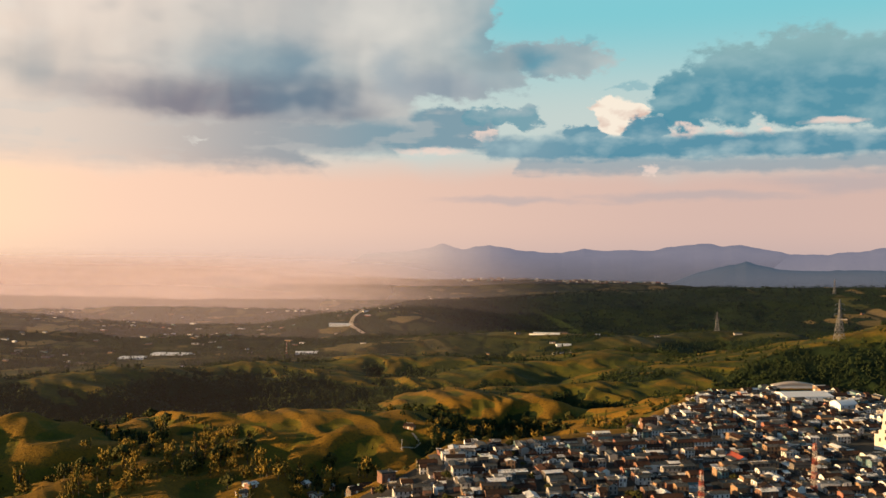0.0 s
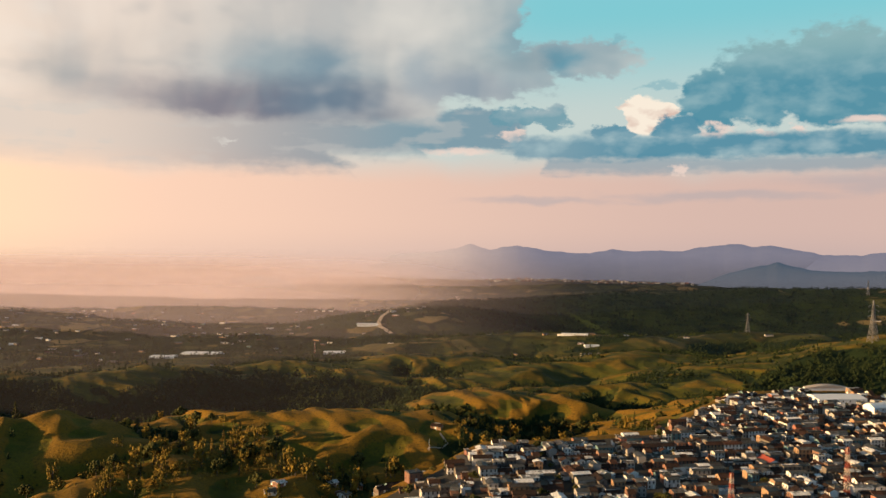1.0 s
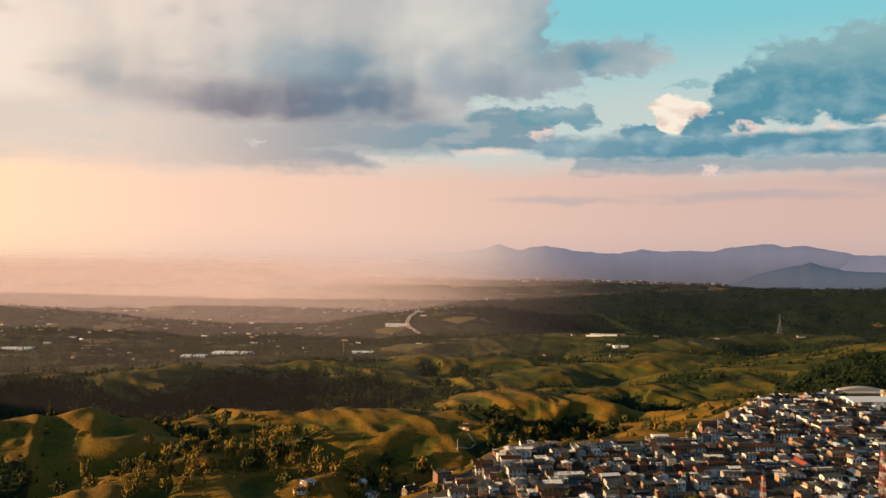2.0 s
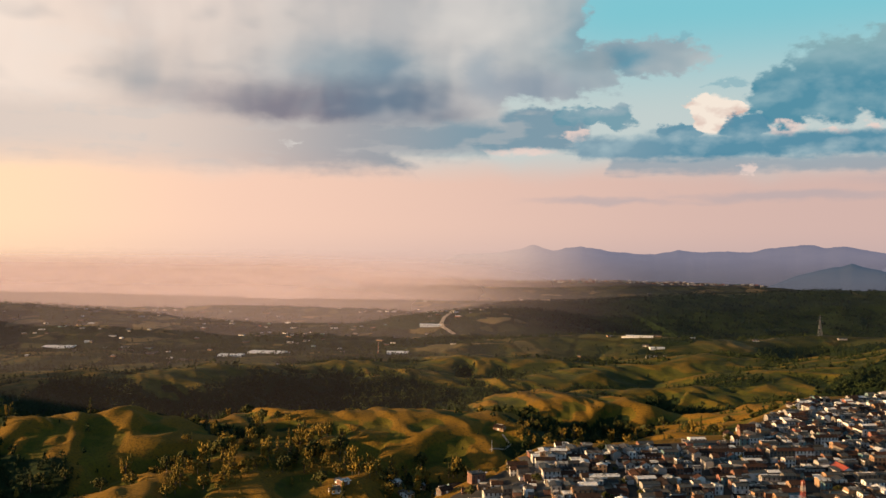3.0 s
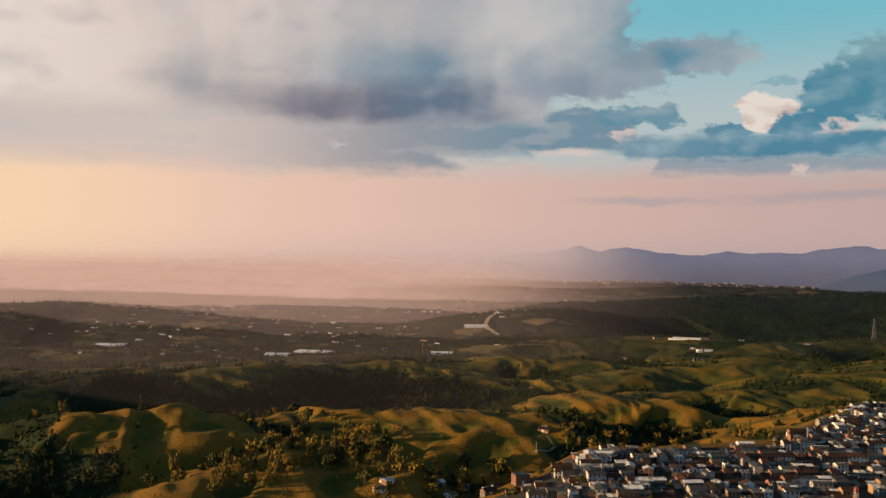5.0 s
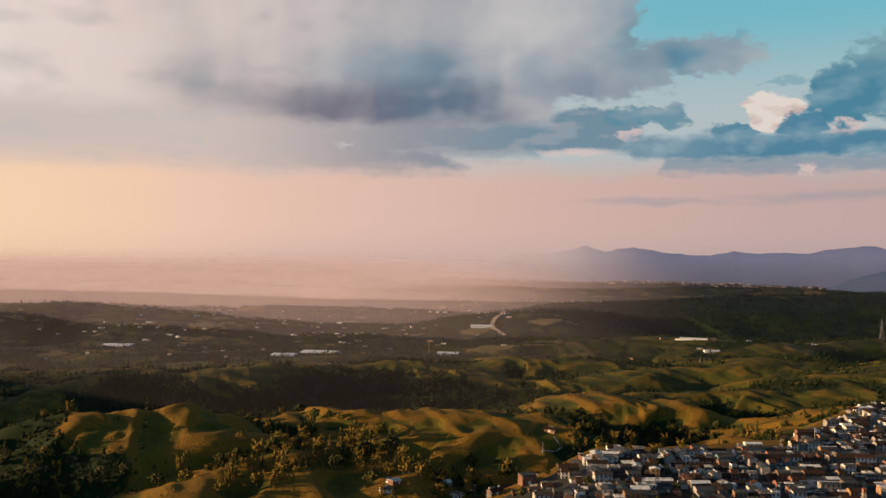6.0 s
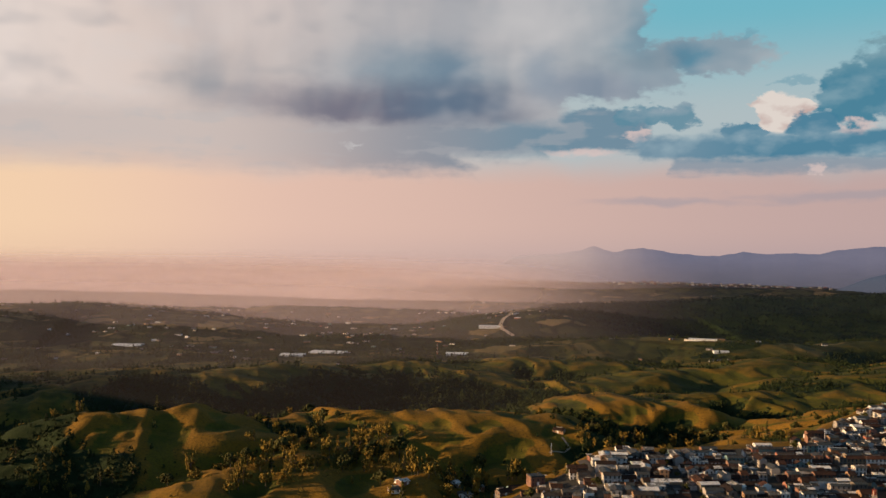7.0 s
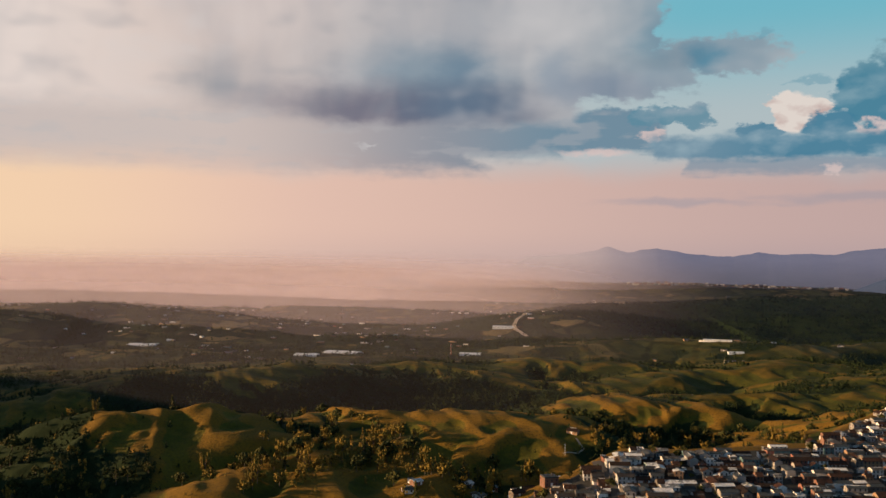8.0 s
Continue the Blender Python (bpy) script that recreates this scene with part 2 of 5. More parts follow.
# crests of the hills: (bearing, distance, height) from end to end, then the slope of the flanks and how round the crest is
CRESTS = [
    (((-18.1, 600, -17), (-16.7, 600, -12), (-13.7, 592, -9), (-10.8, 585, -7), (-6.6, 572, -6), (-4.8, 560, -7), (-3.3, 548, -8), (-1.9, 536, -9.5)), 0.34, 16),
    (((-6.6, 570, -6), (-9.3, 548, -10), (-12.2, 528, -13), (-15.2, 508, -16)), 0.32, 11),
    (((-13.7, 592, -9.5), (-15.9, 568, -14), (-18.5, 538, -17)), 0.42, 8),
    (((-32.4, 560, -11), (-31.0, 580, -2), (-29.8, 585, -6), (-27.8, 582, -3), (-26.2, 582, -0.5), (-24.8, 572, -5), (-23.6, 553, -11)), 0.46, 9),
    (((-25.1, 574, -4.5), (-27.2, 550, -9), (-29.4, 518, -14)), 0.46, 6),
    (((-24.5, 552, -10.5), (-26.5, 528, -14), (-28.1, 512, -17)), 0.46, 6),
    (((-31.0, 580, -3), (-32.6, 552, -11), (-33.8, 520, -18)), 0.46, 6),
    # sharp ribs that run down the flanks side by side
    (((-29.0, 584, -4.5), (-30.3, 560, -9), (-31.8, 532, -15)), 0.5, 4),
    (((-27.8, 582, -3), (-29.1, 556, -8.5), (-30.6, 526, -15)), 0.5, 4),
    (((-26.2, 582, -1), (-27.9, 553, -8), (-29.8, 520, -15)), 0.5, 4),
    (((-24.9, 563, -7), (-26.6, 540, -11.5), (-28.4, 514, -16.5)), 0.5, 4),
    (((-12.2, 588, -8.5), (-13.8, 566, -12.5), (-15.6, 545, -17)), 0.42, 5),
    (((-9.0, 580, -7), (-10.8, 558, -10.5), (-12.6, 536, -14.5)), 0.42, 5),
    (((-4.8, 560, -7.5), (-6.4, 540, -12), (-8.0, 520, -17)), 0.36, 6),
]
LOW_CRESTS = [
    (((-2.9, 672, -27), (-0.7, 690, -19), (2.3, 700, -17), (5.9, 690, -18), (8.0, 675, -19)), 0.30, 14),
    (((2.3, 700, -18), (0.6, 672, -25), (-0.4, 650, -31)), 0.34, 9),
    (((5.9, 690, -18.5), (4.6, 662, -26), (3.9, 640, -32)), 0.34, 9),
    (((1.6, 770, -36), (3.4, 790, -28), (4.8, 800, -29), (8.4, 800, -26), (10.8, 800, -22), (12.1, 780, -24)), 0.30, 12),
    (((-2.9, 880, -39), (-0.7, 900, -36), (1.5, 905, -38), (4.1, 905, -32)), 0.28, 12),
    (((4.1, 960, -38), (6.6, 1000, -36), (10.1, 1020, -29), (11.8, 1030, -26), (13.8, 1010, -27), (16.7, 960, -26), (18.2, 930, -24)), 0.16, 30),
    (((12.8, 900, -27), (15.1, 860, -24), (16.4, 840, -22)), 0.25, 14),
    (((-7.8, 1050, -46), (-4.4, 1080, -41), (-1.4, 1070, -42), (1.2, 1050, -41)), 0.22, 18),
    (((-15.4, 1010, -44), (-13.0, 1040, -40), (-10.8, 1040, -42), (-8.5, 1000, -45)), 0.20, 18),
    (((-10.0, 920, -45), (-7.4, 950, -41), (-5.2, 930, -44)), 0.24, 14),
    (((-26.5, 790, -34), (-24.8, 850, -26), (-23.1, 890, -26), (-21.0, 920, -26), (-18.5, 930, -29), (-15.5, 925, -40)), 0.26, 12),
    (((-34.1, 820, -27), (-32.3, 840, -25), (-30.7, 860, -23), (-29.4, 880, -24)), 0.26, 14),
]
FAR_CRESTS = [
    (((-4.4, 1420, -72), (-1.5, 1450, -68), (1.5, 1500, -65), (4.8, 1520, -60), (7.6, 1500, -58), (11.7, 1450, -53)), 0.14, 30),
    (((14.6, 1500, -58), (17.7, 1560, -49), (21.4, 1520, -46)), 0.16, 30),
    (((-3.2, 1960, -62), (-0.4, 2150, -54), (4.7, 2250, -50), (11.7, 2350, -36), (19.3, 2400, -18), (28, 2400, -8)), 0.16, 60),
    (((-41, 2000, -56), (-35.5, 2150, -55), (-33.3, 2200, -57), (-30.7, 2150, -66), (-26.9, 1950, -76)), 0.10, 60),
    (((-25.6, 2500, -98), (-23.1, 2700, -89), (-17.6, 2400, -90), (-11.7, 2300, -88)), 0.08, 60),
    (((-27.0, 3000, -110), (-23.1, 3250, -96), (-20.6, 3400, -88), (-13.9, 3300, -93), (-6.4, 3200, -99)), 0.10, 60),
]
NEAR_CRESTS = [
    (((10.5, 520, -11), (11.8, 545, -9), (13.8, 575, -7), (15.7, 620, -6), (17.3, 660, -5)), 0.34, 10),
    (((19.7, 860, -6), (22.0, 900, 4), (23.6, 920, 9), (24.8, 940, 16), (27.2, 960, 26), (33, 980, 30)), 0.24, 22),
    (((22.0, 900, 4), (20.6, 850, -8), (18.5, 800, -18)), 0.24, 16),
    (((-25.8, 450, -16), (-23.4, 470, -14), (-20.3, 485, -14), (-18.5, 495, -16)), 0.36, 8),
    (((-21.7, 432, -18), (-18.1, 452, -16), (-15.2, 470, -15), (-13.3, 482, -16)), 0.36, 8),
    (((-15.2, 428, -20), (-12.2, 445, -16), (-10.0, 462, -15.5)), 0.36, 8),
    # unseen hills added west of the view to throw shade over the dark valley and the near slopes
    (((-64, 1000, 34), (-62, 1020, 40), (-57, 1070, 42), (-53, 1128, 38), (-50.5, 1180, 16)), 0.5, 20),
    (((-70, 640, 20), (-67, 650, 28), (-60.5, 690, 27), (-57.5, 700, 8)), 0.5, 20),
]


def crest(x, y, stops, slope, round_, seed):
    """The flanks that fall away from a crest line; short spurs and runnels run down them."""
    best = np.full(x.shape, 1e9)
    along, top, run = np.zeros(x.shape), np.zeros(x.shape), 0.0
    pts = [(r * math.sin(math.radians(b_)), r * math.cos(math.radians(b_)), z) for b_, r, z in stops]
    for (x0, y0, z0), (x1, y1, z1) in zip(pts, pts[1:]):
        long_ = math.hypot(x1 - x0, y1 - y0)
        k = np.clip(((x - x0) * (x1 - x0) + (y - y0) * (y1 - y0)) / long_ ** 2, 0, 1)
        d = np.hypot(x - x0 - k * (x1 - x0), y - y0 - k * (y1 - y0))
        nearer = d < best
        best = np.where(nearer, d, best)
        along = np.where(nearer, run + k * long_, along)
        top = np.where(nearer, z0 + (z1 - z0) * k * k * (3 - 2 * k), top)
        run += long_
    spur = layered(along + 0.25 * best, best * 0.16, 3.4 * round_, 3, seed, 0.55)
    if round_ < 15:
        rib = 0.42 - np.abs(layered(along - 0.45 * best, best * 0.12, 15, 2, seed + 3))
        top = top + (3.2 if round_ < 10 else 2.2) * rib * smooth(best, 1, 16) * np.exp(-best / 60)
    return top - slope * (np.hypot(best * np.clip(1 + (0.8 if round_ < 20 else 0.3) * spur * np.exp(-best / (7 * round_)), 0.3, 2), round_) - round_)


def land(x, y):
    r = np.hypot(x, y)
    bearing = np.degrees(np.arctan2(x, y))
    base = np.interp(r, PROFILE_R, PROFILE_Z)
    base = base + 14 * smooth(bearing, -12, -4) * smooth(r, 3000, 3600)
    base = base + 26 * smooth(bearing, 10, 26) * smooth(r, 600, 900) * (1 - smooth(r, 1100, 2300))
    base = base + 5 * layered(x * 0.6, y * 1.4, 260, 3, 3) * smooth(r, 640, 820) * (1 - 0.6 * smooth(r, 1800, 3000))
    base = base + 3.5 * (0.6 - np.abs(layered(x * 0.5 + 0.2 * y, y * 1.5, 120, 3, 151))) * smooth(r, 600, 760)
    base = base + smooth(r, 1900, 2800) * 4 * layered(x, y, 520, 3, 21)
    wx_, wy_ = x + 9 * layered(x, y, 80, 3, 101), y + 9 * layered(x, y, 80, 3, 111)
    heap = np.exp(base / 1.3)
    for i, (stops, slope, round_) in enumerate(CRESTS + LOW_CRESTS + FAR_CRESTS + NEAR_CRESTS):
        heap = heap + np.exp(crest(wx_, wy_, stops, slope, round_, 200 + 7 * i) / 1.3)
    z = 1.3 * np.log(heap)
    # small swells, runnels and grazing steps on the slopes
    z = z + 1.5 * layered(x, y, 62, 3, 11) * smooth(r, 430, 520) * (1 - 0.4 * smooth(r, 1800, 3000))
    runnel = 1 - np.abs(layered((wx_ + 0.5 * wy_) * 0.95, (wy_ - 0.3 * wx_) * 0.34, 34, 3, 191, 0.5)) * 1.7
    z = z + 2.0 * (runnel - 0.42) * smooth(r, 420, 470) * (1 - 0.6 * smooth(r, 900, 1300))
    z = z + 0.5 * layered(x * 0.9 + 0.5 * y, y * 0.35, 18, 2, 51) * smooth(r, 400, 500) * (1 - smooth(r, 900, 1300))
    # the town's level shelf
    edge = town_edge(bearing)
    shelf = (1 - smooth(r, edge + 4, edge + 60)) * smooth(r, 40, 260)
    level = -13 * smooth(bearing, 2, -11) - 2.0 * (1 - smooth(r, 330, 430))
    return z * (1 - shelf) + level * shelf


# the ground is worked out once, on rings round the town, and read off between them
RING_B = np.concatenate([np.arange(-180, -76, 3.0), np.arange(-76, -44, 0.4), np.arange(-44, 34, 0.17), np.arange(34, 177, 3.0), [180.0]])
RING_R = np.concatenate([[0.001], np.linspace(15, 326, 20), np.geomspace(330, 4980, 520)])


def ring_heights():
    bb, rr = np.meshgrid(np.radians(RING_B), RING_R / UNIT)
    return UNIT * land(rr * np.sin(bb), rr * np.cos(bb))


RING_Z = ring_heights()


def height(x, y):
    """The ground's height in metres over the town's shelf, for places in metres."""
    x, y = np.asarray(x, float), np.asarray(y, float)
    u = np.interp(np.degrees(np.arctan2(x, y)), RING_B, np.arange(len(RING_B)))
    v = np.interp(np.hypot(x, y), RING_R, np.arange(len(RING_R)))
    i, j = np.minimum(u.astype(int), len(RING_B) - 2), np.minimum(v.astype(int), len(RING_R) - 2)
    fu, fv = u - i, v - j
    return (RING_Z[j, i] * (1 - fu) + RING_Z[j, i + 1] * fu) * (1 - fv) + (RING_Z[j + 1, i] * (1 - fu) + RING_Z[j + 1, i + 1] * fu) * fv


def ground_at(x, y):
    return float(height(np.array([x]), np.array([y]))[0])


# ---- materials ----
def material(name, colour=(0.5, 0.5, 0.5), rough=0.8, metal=0.0):
    mat = bpy.data.materials.new(name)
    mat.use_nodes = True
    n = Nodes(mat.node_tree)
    shader = n.add("ShaderNodeBsdfPrincipled", Roughness=rough, Metallic=metal)
    shader.inputs["Base Color"].default_value = (*colour, 1)
    n.put(n.add("ShaderNodeOutputMaterial").inputs[0], shader.outputs[0])
    return mat, n, shader


def bumped(n, shader, value, strength, distance):
    bump = n.add("ShaderNodeBump", Height=value, Strength=strength, Distance=distance)
    n.put(shader.inputs["Normal"], bump.outputs[0])


def ramp(n, value, *stops):
    r = n.add("ShaderNodeValToRGB", Fac=value)
    while len(r.color_ramp.elements) < len(stops):
        r.color_ramp.elements.new(0.5)
    for el, (p, c) in zip(r.color_ramp.elements, stops):
        el.position, el.color = p, (*c, 1)
    return r.outputs[0]


def place(n):
    return n.add("ShaderNodeNewGeometry").outputs["Position"]


def chance(n):
    return n.add("ShaderNodeObjectInfo").outputs["Random"]


def pasture_material():
    mat, n, s = material("pasture", rough=0.95)
    s.inputs["Specular IOR Level"].default_value = 0.1
    p = place(n)
    big = n.noise(p, 0.006, 4, 0.6)
    mid = n.noise(p, 0.027, 5, 0.65)
    small = n.noise(p, 0.5, 4, 0.7)
    r = n.add("ShaderNodeVectorMath")
    r.operation = "LENGTH"
    n.put(r.inputs[0], p)
    greener = n.math("SUBTRACT", n.math("MULTIPLY", n.step(r.outputs["Value"], 850.0, 1200.0), 0.095), 0.03)
    grass = ramp(n, n.math("SUBTRACT", n.math("ADD", n.math("MULTIPLY", mid, 0.6), n.math("MULTIPLY", big, 0.4)), greener), (0.36, (0.019, 0.031, 0.006)), (0.45, (0.046, 0.055, 0.008)), (0.52, (0.082, 0.080, 0.009)), (0.63, (0.15, 0.112, 0.012)))
    # crests and ribs turn straw gold: dry grass and low sunlight put into one colour
    gold_mask = n.add("ShaderNodeAttribute")
    gold_mask.attribute_name = "crest_gold"
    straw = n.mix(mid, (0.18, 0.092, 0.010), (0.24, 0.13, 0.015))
    grass = n.mix(n.math("MULTIPLY", n.step(n.math("ADD", gold_mask.outputs["Fac"], n.math("MULTIPLY", n.math("SUBTRACT", mid, 0.5), 0.9)), 0.25, 0.85), 0.85), grass, straw)
    worn = n.mix(n.step(small, 0.42, 0.75), grass, (0.06, 0.048, 0.014))
    fields = n.add("ShaderNodeTexVoronoi", Vector=n.scaled(p, 1, 0.55, 1), Scale=0.011)
    patch = ramp(n, n.add("ShaderNodeSeparateColor", Color=fields.outputs["Color"]).outputs[0], (0.0, (0.012, 0.018, 0.007)), (0.35, (0.028, 0.036, 0.012)), (0.62, (0.065, 0.066, 0.020)), (0.8, (0.12, 0.092, 0.032)), (0.97, (0.22, 0.16, 0.07)))
    # hedges along the far fields' edges
    edges = n.tree.nodes.new("ShaderNodeTexVoronoi")
    edges.feature = "DISTANCE_TO_EDGE"
    n.put(edges.inputs["Vector"], n.scaled(p, 1, 0.55, 1))
    edges.inputs["Scale"].default_value = 0.011
    hedge = n.step(n.math("ADD", edges.outputs["Distance"], n.math("MULTIPLY", n.math("SUBTRACT", mid, 0.5), 0.16)), 0.10, 0.03)
    patch = n.mix(n.math("MULTIPLY", hedge, 0.85), patch, (0.006, 0.011, 0.005))
    out = n.mix(n.step(r.outputs["Value"], 1400.0, 2200.0), worn, n.mix(0.12, patch, worn))
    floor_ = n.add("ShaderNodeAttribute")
    floor_.attribute_name = "floor_and_shade"
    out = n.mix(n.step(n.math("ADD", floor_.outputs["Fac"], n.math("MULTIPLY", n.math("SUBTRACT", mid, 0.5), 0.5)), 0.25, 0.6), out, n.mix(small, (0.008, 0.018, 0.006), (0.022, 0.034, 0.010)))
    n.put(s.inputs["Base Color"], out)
    bumped(n, s, n.math("ADD", small, n.math("MULTIPLY", mid, 2.0)), 0.7, 0.9)
    return mat


def leaf_material(name, dark, light, scale):
    mat, n, s = material(name, rough=0.85)
    s.inputs["Specular IOR Level"].default_value = 0.12
    p = place(n)
    k = n.math("ADD", n.math("MULTIPLY", n.noise(p, scale, 4, 0.7), 0.7), n.math("MULTIPLY", n.add("ShaderNodeNewGeometry").outputs["Random Per Island"], 0.3))
    n.put(s.inputs["Base Color"], n.mix(chance(n), n.mix(n.step(k, 0.3, 0.7), dark, light), n.mix(n.step(k, 0.25, 0.6), dark, light)))
    bumped(n, s, n.noise(p, scale * 4, 3, 0.7), 0.9, 0.5)
    return mat


def limewash_material(by="object"):
    mat, n, s = material("limewash", rough=0.9)
    p = place(n)
    luck = chance(n) if by == "object" else n.add("ShaderNodeNewGeometry").outputs["Random Per Island"]
    tone = ramp(n, luck, (0.0, (0.12, 0.105, 0.09)), (0.18, (0.17, 0.08, 0.05)), (0.29, (0.30, 0.28, 0.26)), (0.46, (0.74, 0.72, 0.69)), (0.68, (0.28, 0.17, 0.09)), (0.78, (0.09, 0.18, 0.20)), (0.85, (0.58, 0.56, 0.53)), (0.95, (0.24, 0.085, 0.055)))
    n.tree.nodes[-1].color_ramp.interpolation = "CONSTANT" if n.tree.nodes[-1].bl_idname == "ShaderNodeValToRGB" else "LINEAR"
    dirt = n.math("MULTIPLY", n.step(n.noise(n.scaled(p, 1, 1, 0.3), 0.9, 5, 0.65), 0.42, 0.7), 0.45)
    n.put(s.inputs["Base Color"], n.mix(dirt, tone, (0.27, 0.23, 0.19)))
    bumped(n, s, n.noise(p, 5, 3, 0.6), 0.25, 0.05)
    return mat


def roof_material(name, stops, rough, pitch, by="object"):
    mat, n, s = material(name, rough=rough)
    p = place(n)
    s.inputs["Specular IOR Level"].default_value = 0.2
    luck = chance(n) if by == "object" else n.add("ShaderNodeNewGeometry").outputs["Random Per Island"]
    tone = ramp(n, n.math("ADD", n.math("MULTIPLY", luck, 0.6), n.math("MULTIPLY", n.noise(p, 0.35, 4, 0.7), 0.5)), *stops)
    stain = n.step(n.noise(p, 1.3, 5, 0.7), 0.48, 0.72)
    n.put(s.inputs["Base Color"], n.mix(n.math("MULTIPLY", stain, 0.55), tone, (0.03, 0.024, 0.02)))
    uv = n.add("ShaderNodeTexCoord").outputs["Object"]
    wave = n.add("ShaderNodeTexWave", Vector=uv, Scale=pitch, Distortion=0.4, Detail=1.0)
    bumped(n, s, wave.outputs["Fac"], 0.6, 0.08)
    return mat


def plain_material(name, colour, rough, metal=0.0, vary=0.3, scale=1.0):
    mat, n, s = material(name, colour, rough, metal)
    dim = tuple(c * (1 - vary) for c in colour)
    n.put(s.inputs["Base Color"], n.mix(n.noise(place(n), scale, 5, 0.65), dim, tuple(min(1, c * (1 + vary)) for c in colour)))
    return mat


PASTURE = pasture_material()
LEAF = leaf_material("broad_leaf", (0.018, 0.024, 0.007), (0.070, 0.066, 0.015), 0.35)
# lit copy of the broad leaf: low sunlight is put into its golden colour
LEAF_SUNLIT = leaf_material("sunny_leaf", (0.060, 0.048, 0.009), (0.25, 0.165, 0.026), 0.35)
WOODS = leaf_material("woodland", (0.008, 0.016, 0.006), (0.024, 0.034, 0.009), 0.05)
# darker copy of WOODS: the far ridge's shade and blue haze put into the colour
WOODS_SHADED = leaf_material("shaded_woodland", (0.003, 0.007, 0.007), (0.007, 0.013, 0.010), 0.05)
BARK = plain_material("bark", (0.09, 0.065, 0.045), 0.95, scale=3)
LIME = limewash_material()
LIME_FAR = limewash_material("islands")
CLAY_STOPS = ((0.15, (0.016, 0.011, 0.009)), (0.45, (0.027, 0.015, 0.011)), (0.75, (0.048, 0.022, 0.014)), (0.97, (0.095, 0.038, 0.022)))
SHEET_STOPS = ((0.15, (0.024, 0.028, 0.030)), (0.42, (0.055, 0.060, 0.062)), (0.58, (0.036, 0.024, 0.018)), (0.72, (0.17, 0.175, 0.17)), (0.78, (0.72, 0.72, 0.71)))
TERRACOTTA, TERRACOTTA_FAR = (roof_material("clay_tile", CLAY_STOPS, 0.85, 3.2, by) for by in ("object", "islands"))
ZINC, ZINC_FAR = (roof_material("corrugated_sheet", SHEET_STOPS, 0.5, 4.0, by) for by in ("object", "islands"))
WHITE_SHEET = plain_material("white_sheet_roof", (0.75, 0.76, 0.76), 0.6, vary=0.12, scale=0.3)
DARK_OPENING = plain_material("dark_opening", (0.035, 0.03, 0.028), 0.4)
PAINTED_WOOD = plain_material("painted_wood", (0.30, 0.12, 0.07), 0.7)
ASPHALT = plain_material("asphalt", (0.06, 0.058, 0.056), 0.95, scale=0.4)
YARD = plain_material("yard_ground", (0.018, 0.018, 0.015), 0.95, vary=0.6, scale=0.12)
DIRT = plain_material("pale_dirt", (0.34, 0.28, 0.21), 0.95, scale=0.2)
STEEL = plain_material("galvanised_steel", (0.17, 0.17, 0.18), 0.6, 0.3, scale=2)
RED_PAINT = plain_material("red_paint", (0.30, 0.06, 0.03), 0.6, scale=2)
WHITE_PAINT = plain_material("white_paint", (0.8, 0.78, 0.75), 0.6, vary=0.1, scale=2)
DULL_WHITE = plain_material("weathered_white_paint", (0.42, 0.36, 0.31), 0.7, vary=0.25, scale=1)
STONE = plain_material("pale_stone", (0.62, 0.56, 0.48), 0.9, vary=0.2, scale=0.6)


def hazed_glow_material(name, low, top, glow, paled=0.5):
    # far mountains: evening haze is painted into their emission, more so westward and near their foot
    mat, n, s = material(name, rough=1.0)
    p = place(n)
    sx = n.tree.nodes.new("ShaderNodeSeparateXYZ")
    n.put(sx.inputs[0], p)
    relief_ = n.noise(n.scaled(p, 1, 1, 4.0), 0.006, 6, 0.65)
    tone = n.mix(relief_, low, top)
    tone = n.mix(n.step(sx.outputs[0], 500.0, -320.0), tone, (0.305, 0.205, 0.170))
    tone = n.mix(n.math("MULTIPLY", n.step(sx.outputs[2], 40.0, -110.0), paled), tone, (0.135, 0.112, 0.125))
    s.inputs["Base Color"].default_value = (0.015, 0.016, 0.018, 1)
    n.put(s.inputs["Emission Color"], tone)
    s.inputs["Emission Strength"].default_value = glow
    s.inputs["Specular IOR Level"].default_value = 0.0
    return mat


DISTANT = hazed_glow_material("distant_mountain", (0.076, 0.069, 0.092), (0.098, 0.086, 0.112), 1.0)
KNOLL = hazed_glow_material("distant_knoll", (0.20, 0.125, 0.105), (0.24, 0.15, 0.125), 0.72, 0.0)
FOOTHILL = hazed_glow_material("distant_foothill", (0.024, 0.034, 0.050), (0.036, 0.044, 0.060), 1.0, 0.22)


